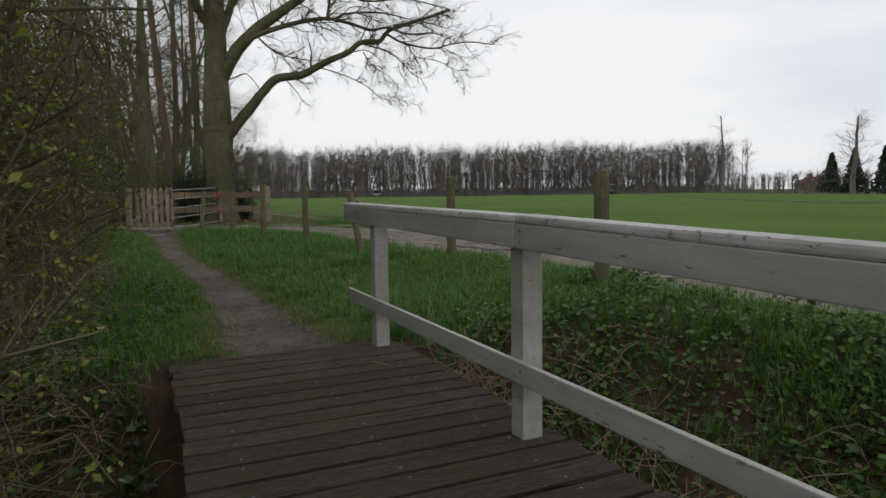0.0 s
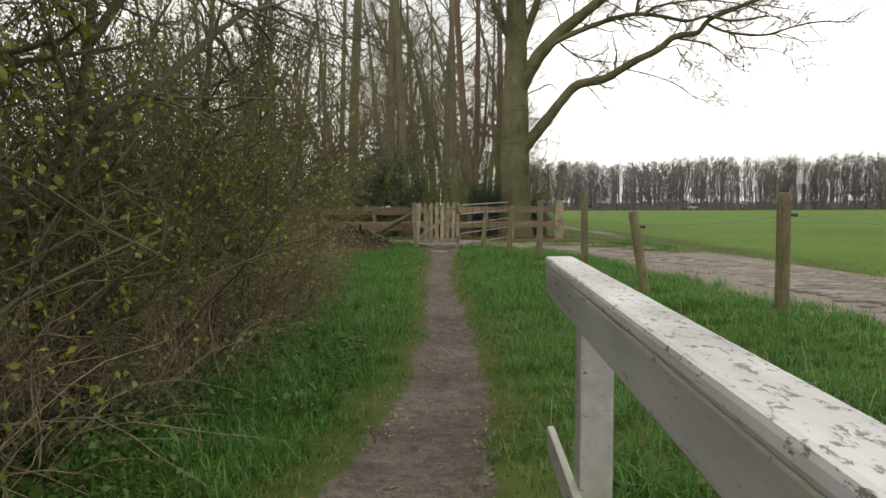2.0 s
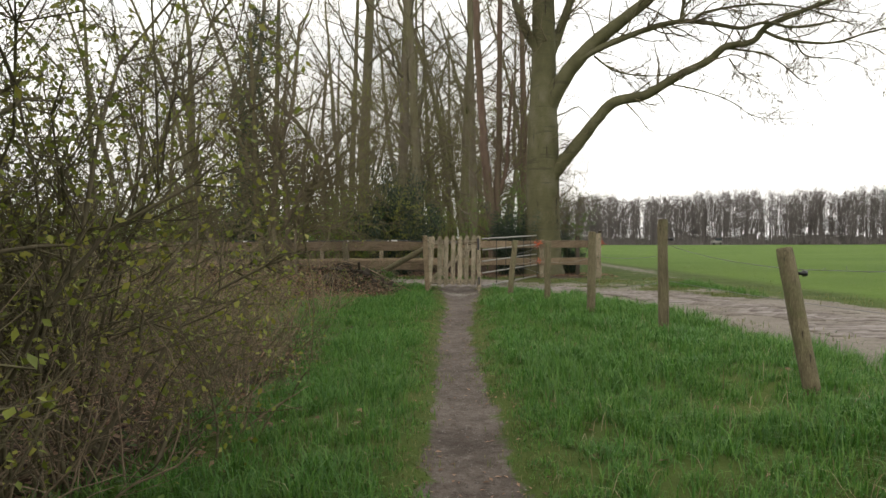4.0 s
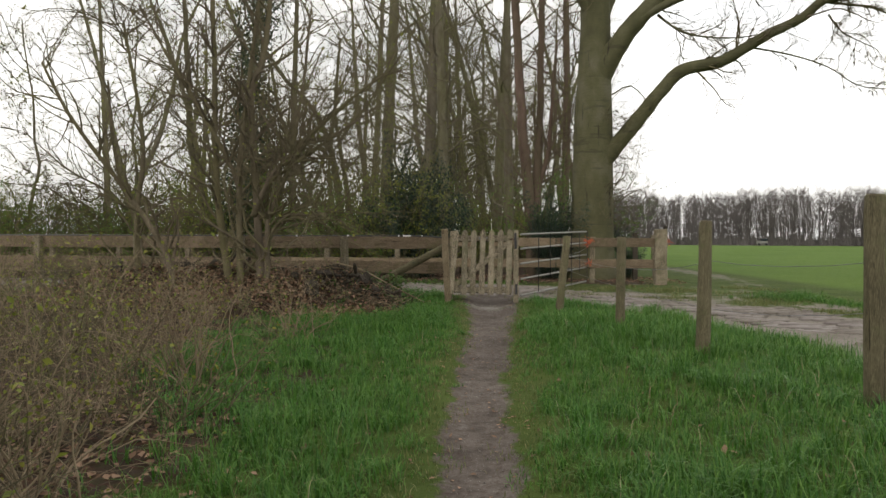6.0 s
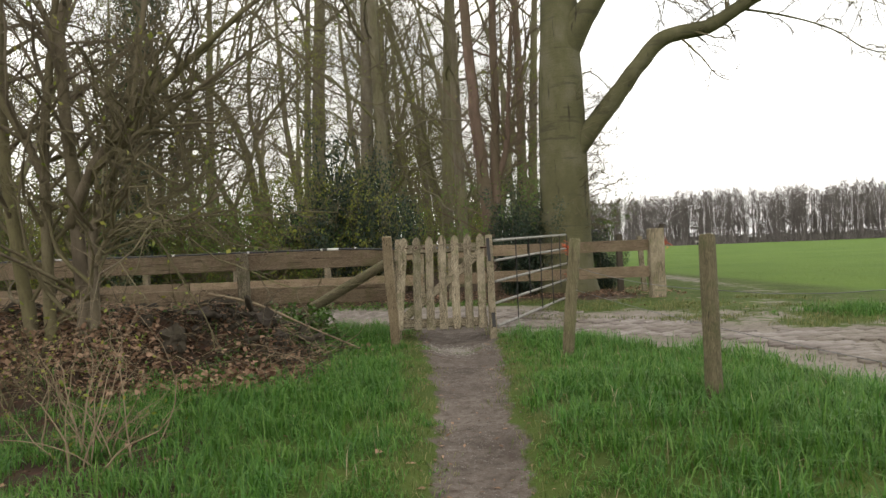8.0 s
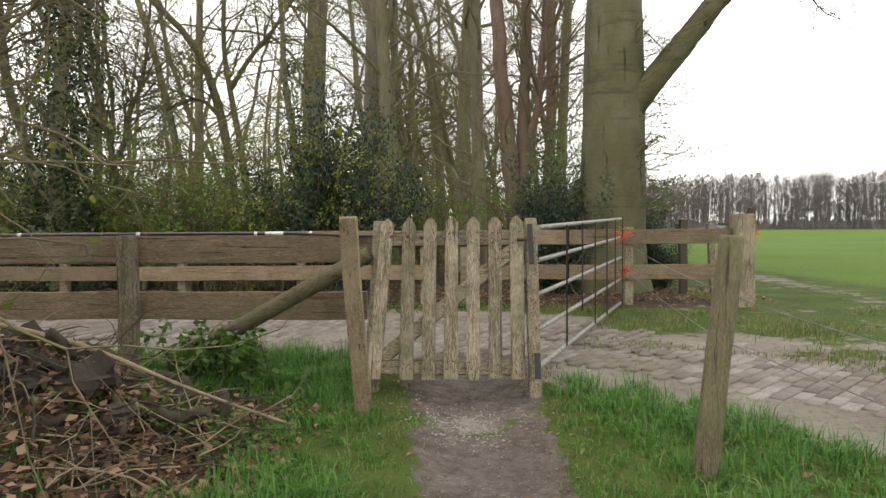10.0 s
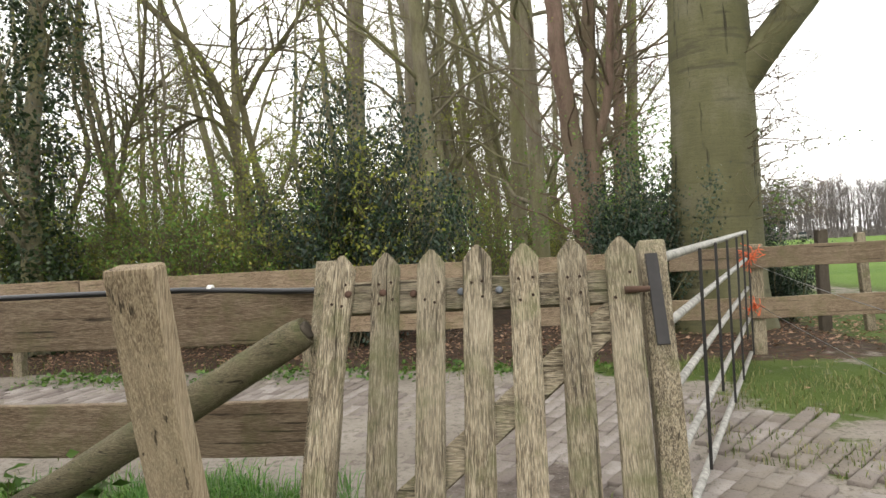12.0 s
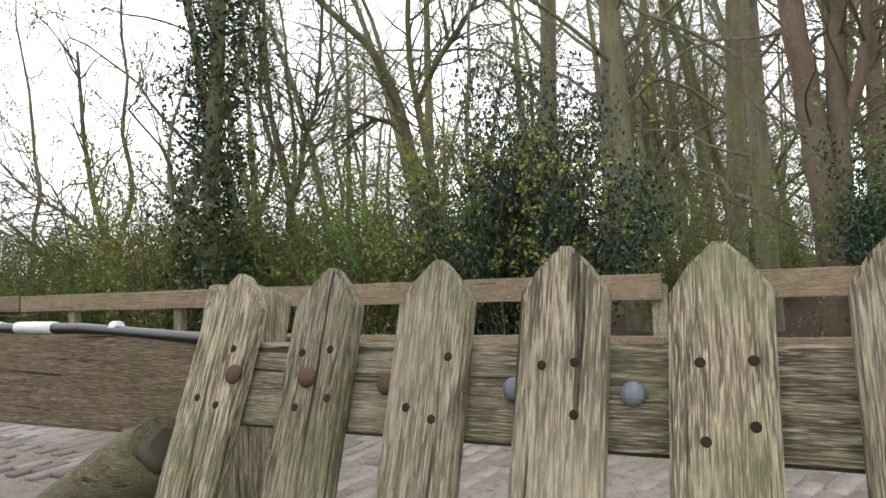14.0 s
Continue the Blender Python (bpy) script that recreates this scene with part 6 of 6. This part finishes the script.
def pebbles_mesh(name, x, y, size, rng):
    """Small uneven stones, each an eight-sided lump sunk in the earth."""
    n = len(x)
    shape = np.array([(1, 0, 0), (0, 1, 0), (-1, 0, 0), (0, -1, 0), (0, 0, 0.7), (0, 0, -0.7)])
    w = rng.uniform(0, 6.283, n)
    c, d = np.cos(w), np.sin(w)
    v = shape[None] * size[:, None, None] * rng.uniform(0.6, 1.3, (n, 6, 1))
    v = np.stack([v[..., 0] * c[:, None] - v[..., 1] * d[:, None], v[..., 0] * d[:, None] + v[..., 1] * c[:, None], v[..., 2]], -1)
    v = v + np.stack([x, y, height(x, y) + size * 0.2], -1)[:, None]
    tri = np.array([(0, 1, 4), (1, 2, 4), (2, 3, 4), (3, 0, 4), (1, 0, 5), (2, 1, 5), (3, 2, 5), (0, 3, 5)])
    return mesh_np(name, v.reshape(-1, 3), (np.arange(n)[:, None, None] * 6 + tri[None]).reshape(-1, 3), True)


def build_path_stones():
    x, y, rng = sow(30000, 2.0, 3.8, 3.7, 20.3, 61, lambda x, y: step(0.12, -0.12, clear(x, y)[0]) * (0.35 + 0.65 * step(-0.2, 0.5, ripple(x, y, 3.3))))
    tagged(link_mesh("path_grit", pebbles_mesh("path_grit", x, y, 0.003 + 0.007 * rng.uniform(0, 1, len(x)) ** 4, rng), grit), "small grey stones and grit on the footpath", "grit", kind="stuff")
    x, y, rng = sow(5200, 2.1, 3.2, 18.0, 19.5, 62, lambda x, y: np.exp(-((x - 2.62) / 0.27) ** 2 - ((y - 18.72) / 0.30) ** 2))
    tagged(link_mesh("pale_gravel", pebbles_mesh("pale_gravel", x, y, 0.003 + 0.008 * rng.uniform(0, 1, len(x)) ** 2, rng), pale_grit), "pale crushed gravel before the gate", "gravel", kind="stuff")
    x, y, rng = sow(5200, 1.9, 4.0, 3.7, 20.0, 63, lambda x, y: step(0.25, 0.05, np.abs(clear(x, y)[0])) * (0.25 + 0.75 * step(-0.1, 0.5, ripple(x, y, 2.3))))
    pts = np.stack([x, y, height(x, y) + 0.006], 1)
    tagged(link_mesh("path_litter", leaves_mesh("path_litter", pts, 0.018, rng, 0.85, 2.2), dry_leaf), "dry leaf scraps along the footpath", "litter", kind="stuff")


build_path_stones()


def build_pile_cover():
    """Dead leaves caught on the heap and green herbs at its foot."""
    x, y, rng = sow(16000, -3.6, 1.7, 16.3, 18.8, 82, lambda x, y: 0.4 + 0.6 * step(-0.3, 0.4, ripple(x, y, 3.1)))
    pts = np.stack([x, y, height(x, y) + rng.uniform(0.01, 0.10, len(x)) * step(1.5, 0.8, x)], 1)
    tagged(link_mesh("heap_leaves", leaves_mesh("heap_leaves", pts, 0.045, rng, 0.55, 1.3), dry_leaf), "brown dead leaves caught on the brush pile", "foliage", kind="stuff")
    x, y, rng = sow(9000, -0.8, 1.9, 16.3, 18.7, 83, lambda x, y: step(0.0, 0.6, ripple(x, y, 3.7) + 0.4 * ripple(x, y, 8.0)) * step(-0.8, 0.6, x))
    pts = np.stack([x, y, height(x, y) + rng.uniform(0.01, 0.09, len(x))], 1)
    tagged(link_mesh("heap_herbs", leaves_mesh("heap_herbs", pts, 0.032, rng, 0.45, 1.4), herb_leaf), "low green herbs growing among the dead leaves", "herbs", kind="stuff")


build_pile_cover()


def build_bank():
    """Ivy, nettles and dead reeds on the two banks of the ditch."""
    for seed, n, x0, x1, y0, y1, mat, size, name, label in ((31, 17000, 4.3, 7.0, 0.2, 4.7, herb_leaf, 0.038, "bank_herbs", "nettles and ground ivy covering the ditch bank"),
                                                           (32, 9000, 0.2, 2.38, 0.4, 3.4, ivy_leaf, 0.040, "bank_ivy", "dark ivy and herbs on the ditch bank"),
                                                           (33, 9000, 1.45, 2.6, 1.6, 7.5, herb_leaf, 0.028, "bank_herbs", "fresh green herbs under the hedge")):
        x, y, rng = sow(n, x0, x1, y0, y1, seed, lambda x, y: step(-0.45, 0.45, ripple(x, y, 1.9) + 0.6 * ripple(x, y, 4.7)) * step(7.0, 6.3, x) * step(0.2, 0.45, clear(x, y)[0]) * clear(x, y)[2])
        up = 0.05 + 0.16 * step(-0.4, 0.9, ripple(x, y, 2.4) + 0.5 * ripple(x, y, 6.0))
        pts = np.stack([x, y, height(x, y) + up * np.sqrt(rng.uniform(0.02, 1, len(x)))], 1)
        tagged(link_mesh(name, leaves_mesh(name, pts, size, rng, 0.5, 1.35), mat), label, "herbs", kind="stuff")
    r = random.Random(34)
    segs = []
    for _ in range(800):
        x, y = r.choice((r.uniform(3.85, 4.7), r.uniform(3.85, 5.6), r.uniform(1.2, 2.3))), r.uniform(0.6, 3.4)
        limb(r, (x, y, H(x, y)), (r.gauss(0, 0.8), r.gauss(0, 0.8), r.uniform(0.1, 0.9)), r.uniform(0.2, 0.7), 0.004, 0.0015, 5, 0.2, -0.18, segs)
    for _ in range(900):
        x, y = r.uniform(3.82, 4.75), r.uniform(0.2, 3.5)
        limb(r, (x, y, H(x, y)), (r.gauss(0, 0.9), r.gauss(0, 0.9), r.uniform(0.2, 0.8)), r.uniform(0.2, 0.75), 0.004, 0.0015, 6, 0.2, -0.16, segs)
    # arching bramble canes and dead stalks at the foot of the hedge
    for _ in range(900):
        x, y = r.uniform(0.2, 1.75), r.uniform(0.9, 7.0)
        limb(r, (x, y, H(x, y)), (r.gauss(0.1, 0.6), r.gauss(0, 0.6), r.uniform(0.3, 1.1)), r.uniform(0.4, 1.3), 0.0045, 0.0015, 8, 0.14, -0.16, segs)
    tagged(link_mesh("dead_reeds", limbs_mesh("dead_reeds", segs, 4), cane_bark), "dead brown reeds and stalks beside the deck", "reeds", kind="stuff")


build_bank()


# ---- paving of the lane ----
def lane_bricks():
    """Running bond along the lane's line; each course follows the bend."""
    pts = LANE_LINE
    line = [Vector(p) for p in smooth_line([(x, y, 0) for x, y in ([(8.6, -3.0)] + [tuple(p) for p in pts[1:-2]] + [(-12.0, 22.78)])], 40)]
    s = [0.0]
    for a, b in zip(line, line[1:]):
        s.append(s[-1] + (b - a).length)
    L, W = 0.215, 0.107
    rows = int(2.5 / L)
    out = []
    xs, ys = np.array([p.x for p in line]), np.array([p.y for p in line])
    for j in range(rows):
        for i in range(int(s[-1] / W)):
            off = -1.25 + (j + 0.5 * (i % 2) + 0.25) * L
            u = i * W
            x, y = np.interp(u, s, xs), np.interp(u, s, ys)
            x2, y2 = np.interp(u + 0.05, s, xs), np.interp(u + 0.05, s, ys)
            bare = noise.noise(Vector((u * 0.9, off * 2, 1))) + 0.5 * noise.noise(Vector((u * 3.1, off * 3, 4)))
            muddy = 0.55 * float(step(-0.1, -0.7, off)) if 16.5 < u < 25.5 else 0.0
            if bare + muddy + 1.1 * max(0, abs(off) - 0.7) > (0.30 if u < 24 else 0.42):
                continue
            w = math.atan2(y2 - y, x2 - x)
            out.append((x - math.sin(w) * off, y + math.cos(w) * off, w + math.pi / 2))
    return out, L, W


def build_lane():
    lane = tagged(new("lane"), "lane of worn grey paving bricks with earth in the joints", "road", kind="structure")
    places, L, W = lane_bricks()
    r = random.Random(17)
    l, w, t, e = L / 2 - 0.004, W / 2 - 0.004, 0.03, 0.006
    corners = np.array([(-l, -w), (l, -w), (l, w), (-l, w)])
    low = np.c_[corners, np.full(4, -t)]
    mid = np.c_[corners, np.full(4, -e)]
    top = np.c_[corners * np.array([(l - e) / l, (w - e) / w]), np.zeros(4)]
    shape = np.concatenate([low, mid, top])
    quads = np.array([(k, (k + 1) % 4, 4 + (k + 1) % 4, 4 + k) for k in range(4)] + [(4 + k, 4 + (k + 1) % 4, 8 + (k + 1) % 4, 8 + k) for k in range(4)] + [(8, 9, 10, 11)])
    one = mesh_np("brick", shape, quads)
    one.materials.append(paver)
    near = [p for p in places if -0.6 < p[0] < 3.6 and p[1] < 24]
    near = sorted(near, key=lambda p: math.hypot(p[0] - 2.2, p[1] - 21.6))[:300]
    chosen = set(near)
    V, F, n = [], [], 0
    for x, y, a in places:
        z = -0.012 + r.uniform(-0.006, 0.004) + 0.012 * math.sin(x * 1.3) * math.sin(y * 1.1)
        tilt = (r.gauss(0, 0.007), r.gauss(0, 0.007))
        if (x, y, a) in chosen:
            ob = new("brick", one)
            ob.parent, ob.location, ob.rotation_euler = lane, (x, y, z), (tilt[0], tilt[1], a)
        else:
            m = np.array(Euler((tilt[0], tilt[1], a)).to_matrix())
            V.append(shape @ m.T + (x, y, z))
            F.append(quads + n)
            n += 12
    rest = link_mesh("outer_bricks", mesh_np("outer_bricks", np.concatenate(V), np.concatenate(F)), paver, lane)
    tagged(rest, kind="stuff")


build_lane()
